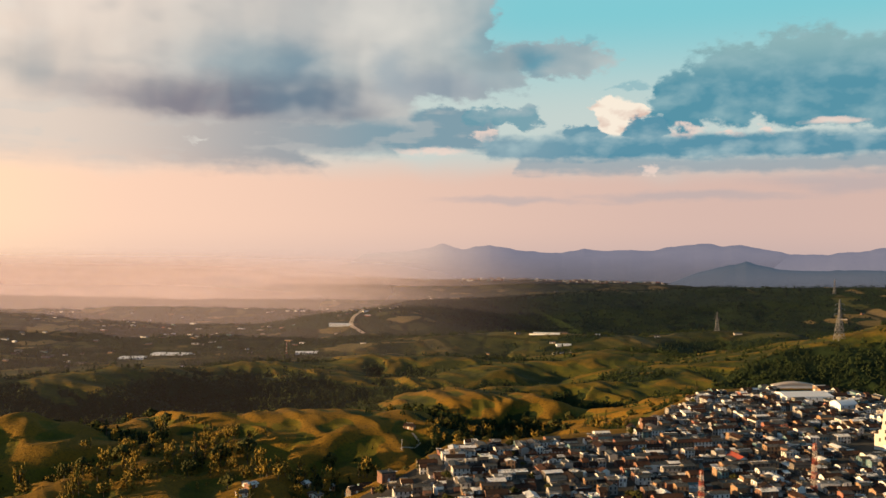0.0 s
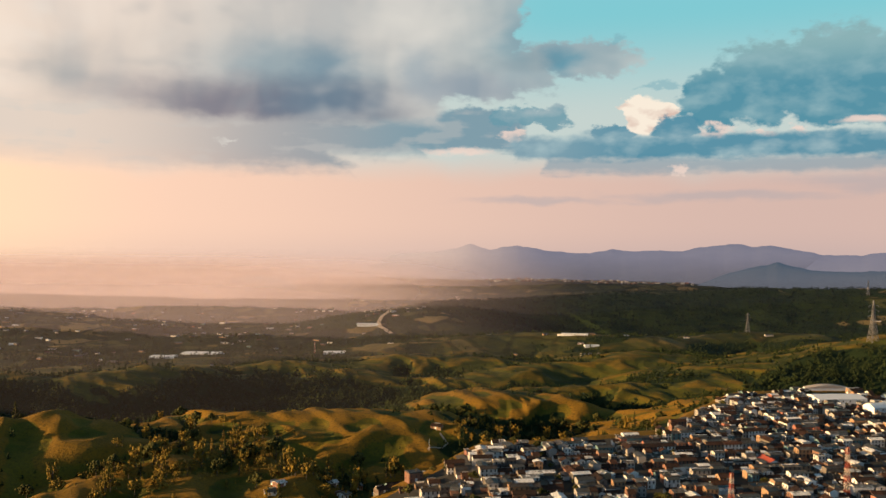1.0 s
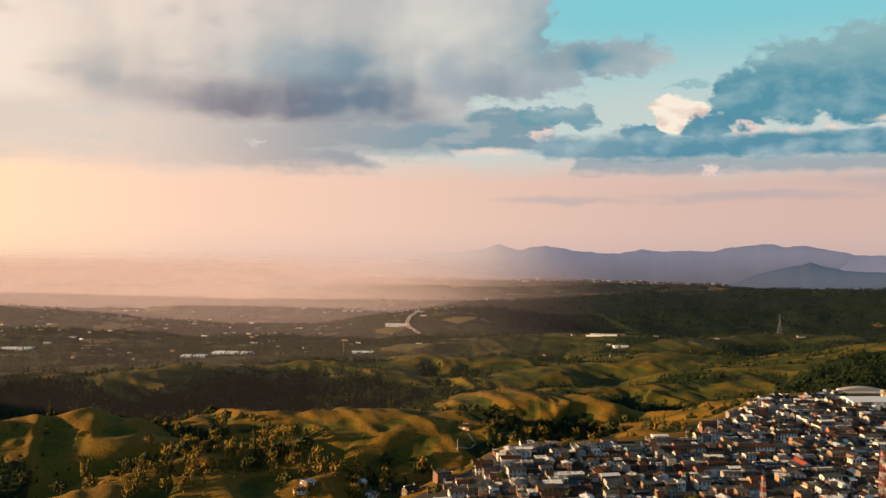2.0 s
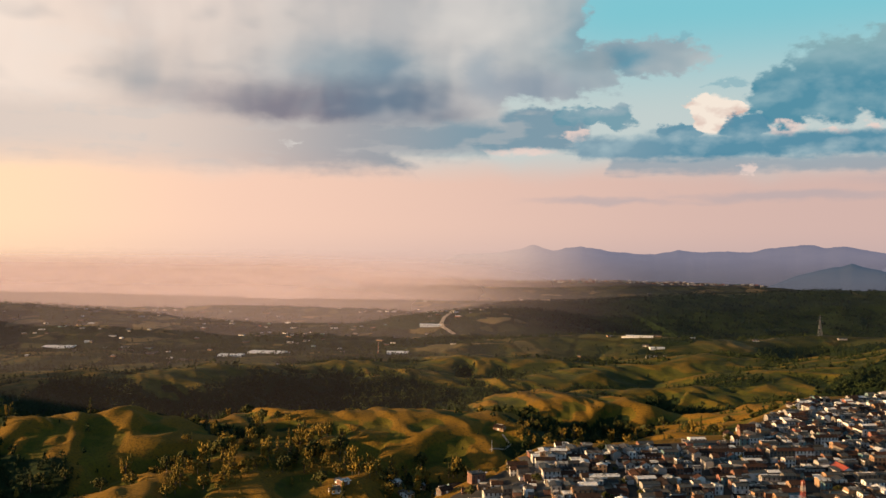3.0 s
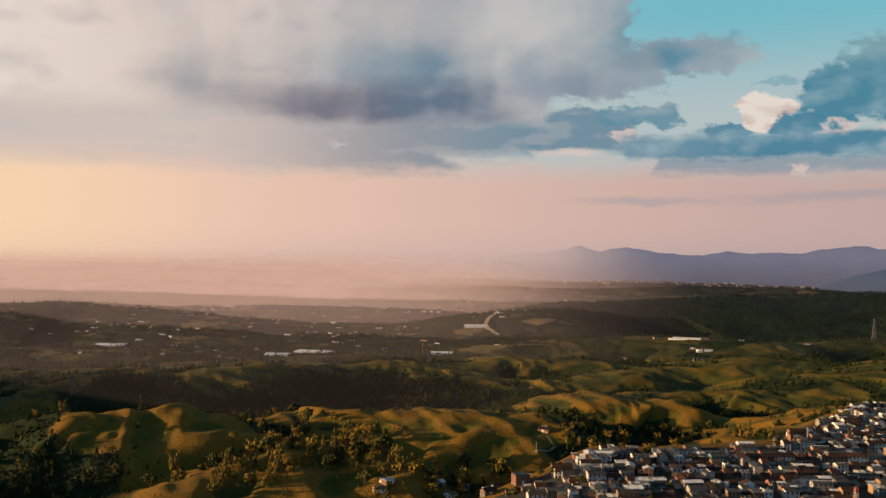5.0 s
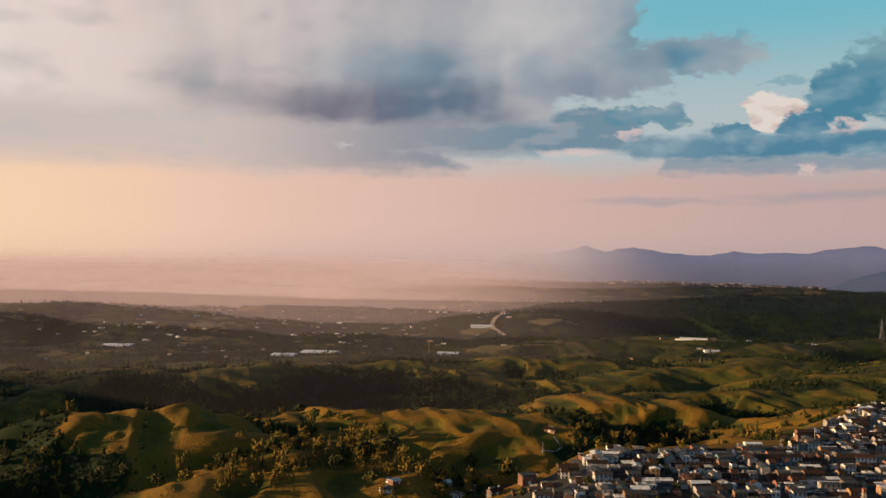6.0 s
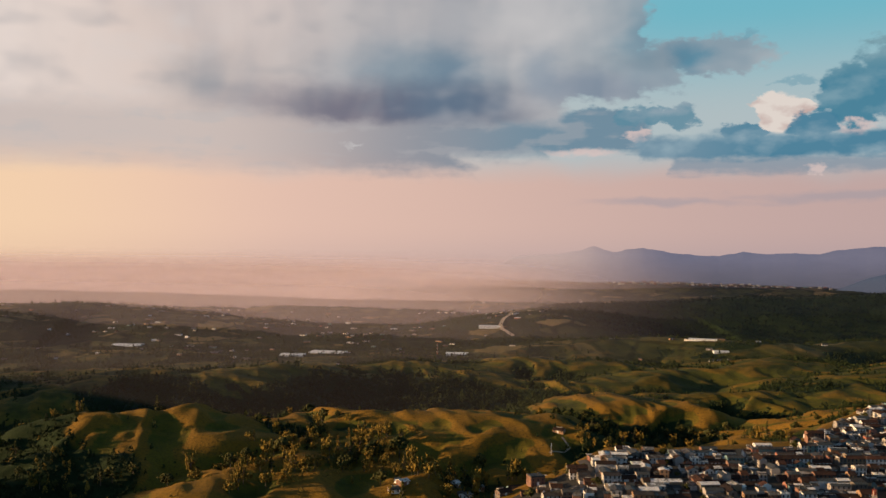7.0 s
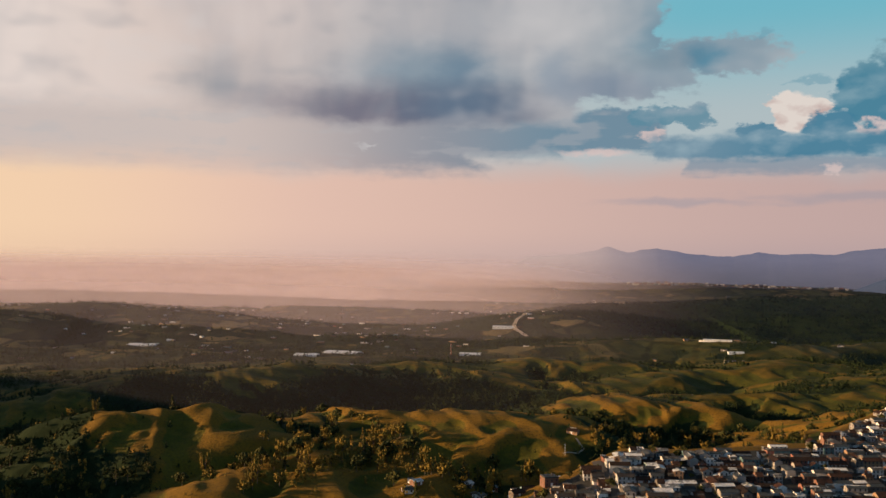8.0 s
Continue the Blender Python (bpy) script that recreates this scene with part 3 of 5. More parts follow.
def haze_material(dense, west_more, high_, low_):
    # stands in for miles of evening air: tinted warm and thick to the west, thin and blue to the east, thinning upwards
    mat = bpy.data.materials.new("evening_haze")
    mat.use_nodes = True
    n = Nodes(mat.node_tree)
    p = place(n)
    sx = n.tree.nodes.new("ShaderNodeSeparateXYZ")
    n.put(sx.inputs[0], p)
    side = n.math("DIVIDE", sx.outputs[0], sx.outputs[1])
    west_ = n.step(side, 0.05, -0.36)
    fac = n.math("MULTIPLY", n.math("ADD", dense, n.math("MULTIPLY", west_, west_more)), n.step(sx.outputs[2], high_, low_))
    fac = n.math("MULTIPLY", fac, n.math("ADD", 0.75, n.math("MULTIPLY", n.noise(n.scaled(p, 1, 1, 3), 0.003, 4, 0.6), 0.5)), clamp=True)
    # haze colour is painted by side; the normal is fixed sunwards, however the veil hangs
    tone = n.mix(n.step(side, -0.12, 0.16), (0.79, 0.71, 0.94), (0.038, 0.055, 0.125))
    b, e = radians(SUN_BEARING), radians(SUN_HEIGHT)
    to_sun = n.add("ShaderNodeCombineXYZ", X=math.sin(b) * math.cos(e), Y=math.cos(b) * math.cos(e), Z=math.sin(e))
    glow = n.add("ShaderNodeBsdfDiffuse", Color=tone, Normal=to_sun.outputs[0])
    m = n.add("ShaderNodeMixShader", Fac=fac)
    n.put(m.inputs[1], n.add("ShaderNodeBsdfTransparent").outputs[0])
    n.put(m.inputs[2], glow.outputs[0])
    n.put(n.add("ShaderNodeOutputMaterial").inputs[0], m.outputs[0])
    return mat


# ---- builders ----
def mesh_of(name, verts, faces, mats, slots=None, smooth_faces=False):
    me = bpy.data.meshes.new(name)
    me.from_pydata([tuple(v) for v in verts], [], [tuple(f) for f in faces])
    for m in mats:
        me.materials.append(m)
    if slots is not None:
        me.polygons.foreach_set("material_index", np.asarray(slots, np.int32))
    if smooth_faces:
        me.polygons.foreach_set("use_smooth", np.ones(len(me.polygons), bool))
    me.update()
    return me


def under_of(name, me, parent, label=""):
    ob = new(name, me)
    ob.parent = parent
    return tagged(ob, label) if label else ob


def part(name, bm, mat, parent, label=""):
    me = bpy.data.meshes.new(name)
    bm.to_mesh(me)
    bm.free()
    me.materials.append(mat)
    return under_of(name, me, parent, label)


def sheet_grid(name, xs, ys, zs, mats, kind, label, category, smooth_faces=True, close=False):
    """A sheet from three arrays of one shape."""
    rows, cols = xs.shape
    co = np.stack([xs, ys, zs], -1).reshape(-1, 3)
    i = np.arange(rows * cols).reshape(rows, cols)
    q = np.stack([i[:-1, :-1], i[1:, :-1], i[1:, 1:], i[:-1, 1:]], -1).reshape(-1, 4)[:, ::-1]
    me = bpy.data.meshes.new(name)
    me.vertices.add(len(co))
    me.vertices.foreach_set("co", co.ravel())
    me.loops.add(q.size)
    me.loops.foreach_set("vertex_index", q.ravel().astype(np.int32))
    me.polygons.add(len(q))
    me.polygons.foreach_set("loop_start", np.arange(0, q.size, 4, dtype=np.int32))
    me.polygons.foreach_set("use_smooth", np.full(len(q), smooth_faces))
    for m in mats:
        me.materials.append(m)
    me.update(calc_edges=True)
    me.validate()
    return tagged(new(name, me), label, category, kind=kind)


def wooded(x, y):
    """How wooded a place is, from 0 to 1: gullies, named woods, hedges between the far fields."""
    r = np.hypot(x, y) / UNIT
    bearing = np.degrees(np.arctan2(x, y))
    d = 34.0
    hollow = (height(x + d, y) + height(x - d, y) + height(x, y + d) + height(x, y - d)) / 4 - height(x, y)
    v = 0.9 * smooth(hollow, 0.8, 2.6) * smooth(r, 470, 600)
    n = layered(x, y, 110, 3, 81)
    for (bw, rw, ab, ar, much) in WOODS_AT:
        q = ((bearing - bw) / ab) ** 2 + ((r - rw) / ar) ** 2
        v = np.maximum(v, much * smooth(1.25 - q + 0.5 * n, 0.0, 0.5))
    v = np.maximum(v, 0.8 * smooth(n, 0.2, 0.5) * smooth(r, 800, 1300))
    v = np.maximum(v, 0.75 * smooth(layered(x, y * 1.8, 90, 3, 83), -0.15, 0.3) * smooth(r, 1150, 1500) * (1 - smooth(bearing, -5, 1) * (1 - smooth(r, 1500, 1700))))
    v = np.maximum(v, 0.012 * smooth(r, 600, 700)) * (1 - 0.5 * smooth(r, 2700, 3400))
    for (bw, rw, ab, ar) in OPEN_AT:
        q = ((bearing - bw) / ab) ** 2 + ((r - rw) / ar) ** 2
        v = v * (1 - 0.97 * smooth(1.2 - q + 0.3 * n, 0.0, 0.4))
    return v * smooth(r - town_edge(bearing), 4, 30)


# woods and open grazing: bearing, distance, half width, half depth (and density)
WOODS_AT = [(-20, 735, 13, 85, 0.95), (-13, 860, 7, 70, 0.9), (-28, 760, 6, 90, 0.9), (-6, 800, 4, 90, 0.85), (2.5, 612, 5.5, 34, 0.95), (-1, 840, 3, 30, 0.8), (9.5, 870, 3.5, 22, 0.8), (13, 830, 2.5, 18, 0.7),
            (7, 2080, 11, 300, 1.0), (18, 2000, 8, 380, 1.0), (21, 790, 5, 60, 0.95), (25, 850, 5, 50, 0.8), (20, 1300, 7, 190, 0.95), (12.5, 1160, 5, 60, 0.7), (16.5, 740, 3, 30, 0.8), (-9, 465, 5, 16, 0.5), (1.5, 545, 6, 45, 0.8), (-36, 500, 8, 110, 0.7)]
OPEN_AT = [(-8.5, 545, 8.0, 50), (-27, 555, 6.0, 45), (-18, 470, 9, 45), (2.6, 685, 5.5, 22), (9.0, 690, 3, 40), (-20, 440, 5, 30), (8, 960, 6, 70), (24.5, 935, 2, 18), (-22.5, 895, 4, 26), (-12, 1030, 4, 26), (-3, 1065, 5, 20), (6.5, 795, 5, 14)]


# ---- ground, mountains, mist ----
def build_ground():
    bb, rr = np.meshgrid(np.radians(RING_B), RING_R)
    x, y = rr * np.sin(bb), rr * np.cos(bb)
    ground = sheet_grid("ground", x, y, RING_Z, [PASTURE], "structure", "rolling green and golden pasture hills falling to a far valley", "ground")
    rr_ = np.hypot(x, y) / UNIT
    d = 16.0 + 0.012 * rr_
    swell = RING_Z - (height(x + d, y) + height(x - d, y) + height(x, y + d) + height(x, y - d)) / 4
    crest_gold = smooth(swell + 0.45 * (1 - smooth(rr_, 590, 670)), -0.2, 1.3) * (1 - 0.5 * smooth(rr_, 630, 780)) * (1 - 0.6 * smooth(rr_, 1400, 2000))
    ground.data.attributes.new("crest_gold", "FLOAT", "POINT").data.foreach_set("value", crest_gold.ravel().astype(np.float32))
    # under the woods the grass gives way to dark litter and ferns; the same dark colour stands in for shade in thinly
    # wooded valleys
    ground.data.attributes.new("floor_and_shade", "FLOAT", "POINT").data.foreach_set("value", wooded(x.ravel(), y.ravel()).astype(np.float32))


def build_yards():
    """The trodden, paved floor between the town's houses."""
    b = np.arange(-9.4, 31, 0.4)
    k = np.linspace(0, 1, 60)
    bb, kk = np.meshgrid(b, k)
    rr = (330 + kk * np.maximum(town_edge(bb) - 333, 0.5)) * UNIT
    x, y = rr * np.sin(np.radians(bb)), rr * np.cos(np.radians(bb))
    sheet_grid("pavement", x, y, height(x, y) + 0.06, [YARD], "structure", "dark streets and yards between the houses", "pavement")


def ridge_line(name, dist, deep, foot, tops, seed, mat, label):
    """A far range: its crest's height by bearing, roughened, with spurs running down to the plain."""
    b = np.arange(-60, 50, 0.1)
    crest = np.interp(b, tops[0], tops[1])
    rows = []
    for k in np.linspace(0, 1, 14):
        r = dist + deep * (k - 0.62)
        up = np.where(k < 0.62, (k / 0.62), 1 - (k - 0.62) / 0.6)
        x, y = r * np.sin(np.radians(b)), r * np.cos(np.radians(b))
        spur = layered(x, y, 260, 4, seed)
        z = foot + (crest - foot) * np.clip(up ** 1.2 * (1 + 0.55 * spur * (1 - up)), 0, 1.4) + 5 * layered(b * 40, b * 0, 45, 3, seed) * up * (crest > foot + 25)
        rows.append((x, y, z))
    xs, ys, zs = (np.array([q[i] for q in rows]) for i in range(3))
    sheet_grid(name, xs, ys, zs, [mat], "structure", label, "mountain")


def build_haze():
    """Flat veils, one behind another, added in place of hazy air to pale the land with distance."""
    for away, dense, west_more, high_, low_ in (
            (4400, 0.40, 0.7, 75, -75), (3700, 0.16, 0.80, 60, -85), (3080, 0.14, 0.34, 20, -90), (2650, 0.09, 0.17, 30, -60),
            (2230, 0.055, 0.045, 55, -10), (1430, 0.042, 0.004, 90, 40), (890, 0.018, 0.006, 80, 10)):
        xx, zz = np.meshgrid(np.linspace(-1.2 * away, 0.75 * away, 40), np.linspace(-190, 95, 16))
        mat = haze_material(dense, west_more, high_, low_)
        sheet_grid("evening_haze", xx, away + 0.06 * xx, zz, [mat], "structure", "flat veil tinted pink and blue, standing in for evening haze over the far valley", "backdrop")


build_ground()
build_yards()
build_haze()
ridge_line("mountain_range", 4860, 200, -175, ((-60, -9.5, -5.3, -2.8, 0, 1.2, 3.1, 5.1, 7.8, 9.3, 11, 12.3, 13.4, 16, 19, 21.9, 24.1, 26.9, 50), (-176, -172, 30, 48, 92, 70, 96, 66, 46, 76, 62, 80, 72, 110, 104, 66, 66, 100, 70)), 61, DISTANT, "distant blue mauve mountain range with evening haze put into its glow")
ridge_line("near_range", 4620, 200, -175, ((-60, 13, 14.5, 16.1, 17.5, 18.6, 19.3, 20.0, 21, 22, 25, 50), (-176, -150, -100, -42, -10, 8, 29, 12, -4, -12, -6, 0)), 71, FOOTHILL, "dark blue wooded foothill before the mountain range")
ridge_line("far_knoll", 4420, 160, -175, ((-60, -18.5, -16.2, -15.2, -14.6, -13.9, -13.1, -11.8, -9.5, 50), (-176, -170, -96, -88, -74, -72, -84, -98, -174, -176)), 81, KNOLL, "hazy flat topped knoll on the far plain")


# ---- trees ----
PHI = (1 + 5 ** 0.5) / 2
ICO_V = np.array([(a, b_, 0) for a in (-1, 1) for b_ in (-PHI, PHI)] + [(0, a, b_) for a in (-1, 1) for b_ in (-PHI, PHI)] + [(b_, 0, a) for a in (-1, 1) for b_ in (-PHI, PHI)]) / (1 + PHI * PHI) ** 0.5


def hull_faces():
    faces = []
    for i in range(12):
        for j in range(i + 1, 12):
            for k in range(j + 1, 12):
                d = [np.linalg.norm(ICO_V[p] - ICO_V[q]) for p, q in ((i, j), (j, k), (i, k))]
                if max(d) < 1.1:
                    nrm = np.cross(ICO_V[j] - ICO_V[i], ICO_V[k] - ICO_V[i])
                    faces.append((i, j, k) if nrm @ ICO_V[i] > 0 else (i, k, j))
    return np.array(faces)


ICO_F = hull_faces()


def clumps(rng, centres, sizes, uneven=0.38):
    """Joined leafy clumps, each one uneven."""
    v = ICO_V[None] * (1 + uneven * rng.uniform(-1, 1, (len(centres), 12, 1)))
    v = v * sizes[:, None, :] + centres[:, None, :]
    f = ICO_F[None] + 12 * np.arange(len(centres))[:, None, None]
    return v.reshape(-1, 3), f.reshape(-1, 3)


def crown_points(rng, kind, tall):
    if kind == "broad":
        n = 64
        d = rng.normal(size=(n, 3))
        d /= np.linalg.norm(d, axis=1)[:, None]
        d *= rng.uniform(0.45, 1.0, (n, 1)) ** 0.6
        lobes = 1 + 0.25 * np.sin(3 * np.arctan2(d[:, 1], d[:, 0]) + rng.uniform(0, 6))
        c = d * np.array([tall * 0.42, tall * 0.42, tall * 0.30]) * lobes[:, None] + (0, 0, tall * 0.64)
        s = rng.uniform(0.055, 0.125, (n, 1)) * tall * np.array([[1, 1, 0.75]])
    elif kind == "spire":
        n = 60
        k = rng.uniform(0, 1, n) ** 0.8
        a = rng.uniform(0, 6.283, n)
        wide_ = tall * 0.17 * (1.02 - k) + tall * 0.02
        rad = wide_ * rng.uniform(0.3, 1, n)
        c = np.stack([rad * np.cos(a), rad * np.sin(a), tall * (0.16 + 0.82 * k)], 1)
        s = rng.uniform(0.03, 0.06, (n, 1)) * tall * np.array([[1, 1, 0.8]]) * (1.15 - 0.6 * k[:, None])
    else:
        n = 70
        stems = rng.uniform(-1, 1, (9, 2)) * tall * 0.16
        pick = rng.integers(0, 9, n)
        k = rng.uniform(0.25, 1, n)
        out = stems[pick] * (1 + 1.1 * k[:, None] ** 2)
        c = np.stack([out[:, 0] + rng.normal(0, 0.03, n) * tall, out[:, 1] + rng.normal(0, 0.03, n) * tall, tall * k * rng.uniform(0.85, 1.0, n)], 1)
        s = rng.uniform(0.035, 0.07, (n, 1)) * tall * np.array([[0.8, 0.8, 1.5]])
    return c, s


def trunk_mesh(rng, tall):
    bm = bmesh.new()
    def limb(a, b_, r0, r1):
        a, b_ = Vector(a), Vector(b_)
        turn = (b_ - a).to_track_quat("Z", "Y").to_matrix().to_4x4()
        bmesh.ops.create_cone(bm, segments=6, cap_ends=True, radius1=r0, radius2=r1, depth=(b_ - a).length, matrix=Matrix.Translation((a + b_) / 2) @ turn)
    limb((0, 0, -0.6), (0, 0, tall * 0.5), tall * 0.028, tall * 0.018)
    limb((0, 0, tall * 0.48), (tall * 0.03, 0, tall * 0.82), tall * 0.018, tall * 0.006)
    for i in range(4):
        a = i * 1.6 + rng.uniform(0, 0.6)
        limb((0, 0, tall * (0.36 + 0.05 * i)), (math.cos(a) * tall * 0.24, math.sin(a) * tall * 0.24, tall * (0.58 + 0.05 * i)), tall * 0.013, tall * 0.004)
    me = bpy.data.meshes.new("trunk")
    bm.to_mesh(me)
    bm.free()
    me.materials.append(BARK)
    return me


def make_tree(seed, kind, tall, leaf, label):
    rng = np.random.default_rng(seed)
    root = tagged(new("tree"), label, "tree", "trees on the slopes")
    under_of("trunk", trunk_mesh(rng, tall), root)
    c, s = crown_points(rng, kind, tall)
    v, f = clumps(rng, c, s)
    under_of("crown", mesh_of("crown", v, f, [leaf], None, True), root)
    return root


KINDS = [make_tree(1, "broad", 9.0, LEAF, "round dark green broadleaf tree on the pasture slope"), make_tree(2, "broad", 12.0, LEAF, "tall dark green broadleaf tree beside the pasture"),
         make_tree(3, "spire", 15.0, LEAF, "slender dark green conifer on the hillside"), make_tree(4, "feather", 13.0, LEAF_SUNLIT, "feathery bamboo clump with low sun painted into its golden green leaves"),
         make_tree(5, "broad", 8.0, LEAF_SUNLIT, "broadleaf tree with low sun painted into its golden green leaves"), make_tree(6, "spire", 12.0, LEAF_SUNLIT, "slender yellow green tree on the slope")]


def set_tree(kind, x, y, grow, rng, used):
    z = ground_at(x, y)
    m = pose(x, y, z - 0.1, 0, 0, rng.uniform(0, 360)) @ Matrix.Diagonal((grow, grow, grow * rng.uniform(0.85, 1.15), 1))
    if kind not in used:
        used.add(kind)
        KINDS[kind].matrix_basis = m
        return KINDS[kind]
    ob = copy_thing(KINDS[kind], Matrix())
    ob.matrix_basis = m
    return ob


def build_trees():
    rng = np.random.default_rng(12)
    used = set()
    count = 0
    while count < 185:
        bearing, r = rng.uniform(-38, 28), 345 + 330 * rng.uniform(0, 1) ** 0.9
        x, y = spot(bearing, r)
        if (-11.5 < bearing < -1 and 495 < r < 600) or (-33 < bearing < -23.5 and 490 < r < 600):
            continue
        if rng.uniform() < float(wooded(np.array([x]), np.array([y]))[0]) + (0.05 if r > float(town_edge(bearing)) + 8 else 0):
            kind = int(rng.choice(6, p=[0.3, 0.2, 0.14, 0.14, 0.14, 0.08]))
            set_tree(kind, x, y, rng.uniform(0.55, 1.15), rng, used)
            count += 1
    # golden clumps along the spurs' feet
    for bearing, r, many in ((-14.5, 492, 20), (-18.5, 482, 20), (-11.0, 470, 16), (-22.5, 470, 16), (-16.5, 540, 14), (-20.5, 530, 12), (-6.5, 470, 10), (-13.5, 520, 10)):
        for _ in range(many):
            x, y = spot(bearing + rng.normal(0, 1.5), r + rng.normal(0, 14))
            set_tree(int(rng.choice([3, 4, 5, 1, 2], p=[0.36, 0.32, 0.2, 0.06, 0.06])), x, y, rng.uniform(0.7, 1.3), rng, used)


def ring_of_trees(rng, near, far, count, west=-42, east=30):
    """Places for count trees between two distances, more where it is wooded."""
    out = np.zeros((0, 2))
    while len(out) < count:
        n = 60000
        bearing = np.radians(rng.uniform(west, east, n))
        r = UNIT * near * (far / near) ** rng.uniform(0, 1, n)
        x, y = r * np.sin(bearing), r * np.cos(bearing)
        keep = rng.uniform(0, 1, n) < wooded(x, y)
        out = np.concatenate([out, np.stack([x, y], 1)[keep]])
    return out[:count]


TUFT_V = np.array([(1, 0, 0), (0, 1, 0), (-1, 0, 0), (0, -1, 0), (0, 0, 1), (0, 0, -1)], float)
TUFT_F = np.array([(0, 1, 4), (1, 2, 4), (2, 3, 4), (3, 0, 4), (1, 0, 5), (2, 1, 5), (3, 2, 5), (0, 3, 5)])


def tufts(rng, centres, sizes):
    """Small ragged tufts of leaves, each turned its own way."""
    n = len(centres)
    axes = np.linalg.qr(rng.normal(size=(n, 3, 3)))[0]
    v = TUFT_V[None] * rng.uniform(0.55, 1.35, (n, 6, 1))
    v = np.einsum("nij,nkj->nik", v, axes) * sizes[:, None, :] + centres[:, None, :]
    f = TUFT_F[None] + 6 * np.arange(n)[:, None, None]
    return v.reshape(-1, 3), f.reshape(-1, 3)


def leafy_mass(rng, x, y, tall, pieces, girth, size):
    """Tufts that fill the crowns of trees at x, y: rounded below, drawn up to a point above."""
    n = len(x)
    z = height(x, y)
    a = rng.uniform(0, 6.283, (n, pieces))
    up_ = rng.uniform(0.12, 1.0, (n, pieces))
    slim = rng.uniform(0.6, 1.25, (n, 1))
    rad = girth * slim * tall[:, None] * np.sqrt(np.clip(1.02 - up_, 0, 1)) * rng.uniform(0.35, 1.0, (n, pieces))
    c = np.stack([x[:, None] + rad * np.cos(a), y[:, None] + rad * np.sin(a), z[:, None] + tall[:, None] * up_ * 0.95], -1).reshape(-1, 3)
    s_ = (tall[:, None] * size * (1.25 - 0.55 * up_) * rng.uniform(0.7, 1.3, (n, pieces))).reshape(-1)
    return c, np.stack([s_, s_, s_ * 0.9], 1)


def build_woods():
    rng = np.random.default_rng(5)
    cs, ss = [], []
    for near, far, count, pieces, grow, size in ((430, 660, 2400, 16, 0.55, 0.15), (660, 900, 9500, 8, 0.75, 0.17), (900, 1600, 14000, 5, 0.75, 0.2), (1600, 3300, 18000, 3, 0.85, 0.24)):
        xy = ring_of_trees(rng, near, far, count)
        deg, far_r = np.degrees(np.arctan2(xy[:, 0], xy[:, 1])), np.hypot(xy[:, 0], xy[:, 1]) / UNIT
        xy = xy[~((deg > -3.5) & (far_r > 1750) & (far_r < 2500))]
        tall = rng.gamma(6.0, 1.1, len(xy)).clip(2.5, 15) * grow
        c, s_ = leafy_mass(rng, xy[:, 0], xy[:, 1], tall, pieces, 0.42, size)
        cs.append(c)
        ss.append(s_)
    v, f = tufts(rng, np.concatenate(cs), np.concatenate(ss))
    tagged(new("woodland", mesh_of("woodland", v, f, [WOODS])), "dark green woods and hedges in the folds of the hills", "woods", kind="stuff")
    # the woods on the long ridge beyond, with shade put into their dark colour
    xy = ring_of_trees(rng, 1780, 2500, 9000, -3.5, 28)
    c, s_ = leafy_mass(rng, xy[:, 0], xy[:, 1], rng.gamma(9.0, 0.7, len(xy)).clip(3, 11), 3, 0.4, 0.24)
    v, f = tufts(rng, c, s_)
    tagged(new("pine_plantation", mesh_of("pine_plantation", v, f, [WOODS_SHADED])), "almost black blue green woods on the long ridge, shade put into their colour", "woods", kind="stuff")
    # scrub: low golden green bushes over the nearer slopes
    n = 1700
    bearing, r = np.radians(rng.uniform(-40, 2, n)), rng.uniform(425, 640, n)
    x, y = UNIT * r * np.sin(bearing), UNIT * r * np.cos(bearing)
    deg = np.degrees(bearing)
    bare = ((deg > -11.5) & (deg < -1) & (r > 495)) | ((deg > -33) & (deg < -23.5) & (r > 490)) | (r > 585)
    keep = (layered(x, y, 42, 3, 201) > 0.1) & (r > town_edge(deg) + 12) & ~bare
    x, y = x[keep], y[keep]
    c, s_ = leafy_mass(rng, x, y, rng.gamma(4.0, 0.95, len(x)).clip(1.2, 10.0), 18, 0.36, 0.13)
    v, f = tufts(rng, c, s_)
    tagged(new("scrub", mesh_of("scrub", v, f, [LEAF_SUNLIT])), "golden green bushes scattered over the pasture slopes", "bushes", kind="stuff")


build_trees()
build_woods()


# ---- the town ----
GRID = 11.0  # degrees by which its streets turn from the first view's right


def box_mesh(name, a, b_, mat, bevel=0.0):
    x0, y0, z0 = a
    x1, y1, z1 = b_
    v = [(x, y, z) for z in (z0, z1) for y in (y0, y1) for x in (x0, x1)]
    f = [(0, 2, 3, 1), (4, 5, 7, 6), (0, 1, 5, 4), (2, 6, 7, 3), (0, 4, 6, 2), (1, 3, 7, 5)]
    return mesh_of(name, v, f, [mat])


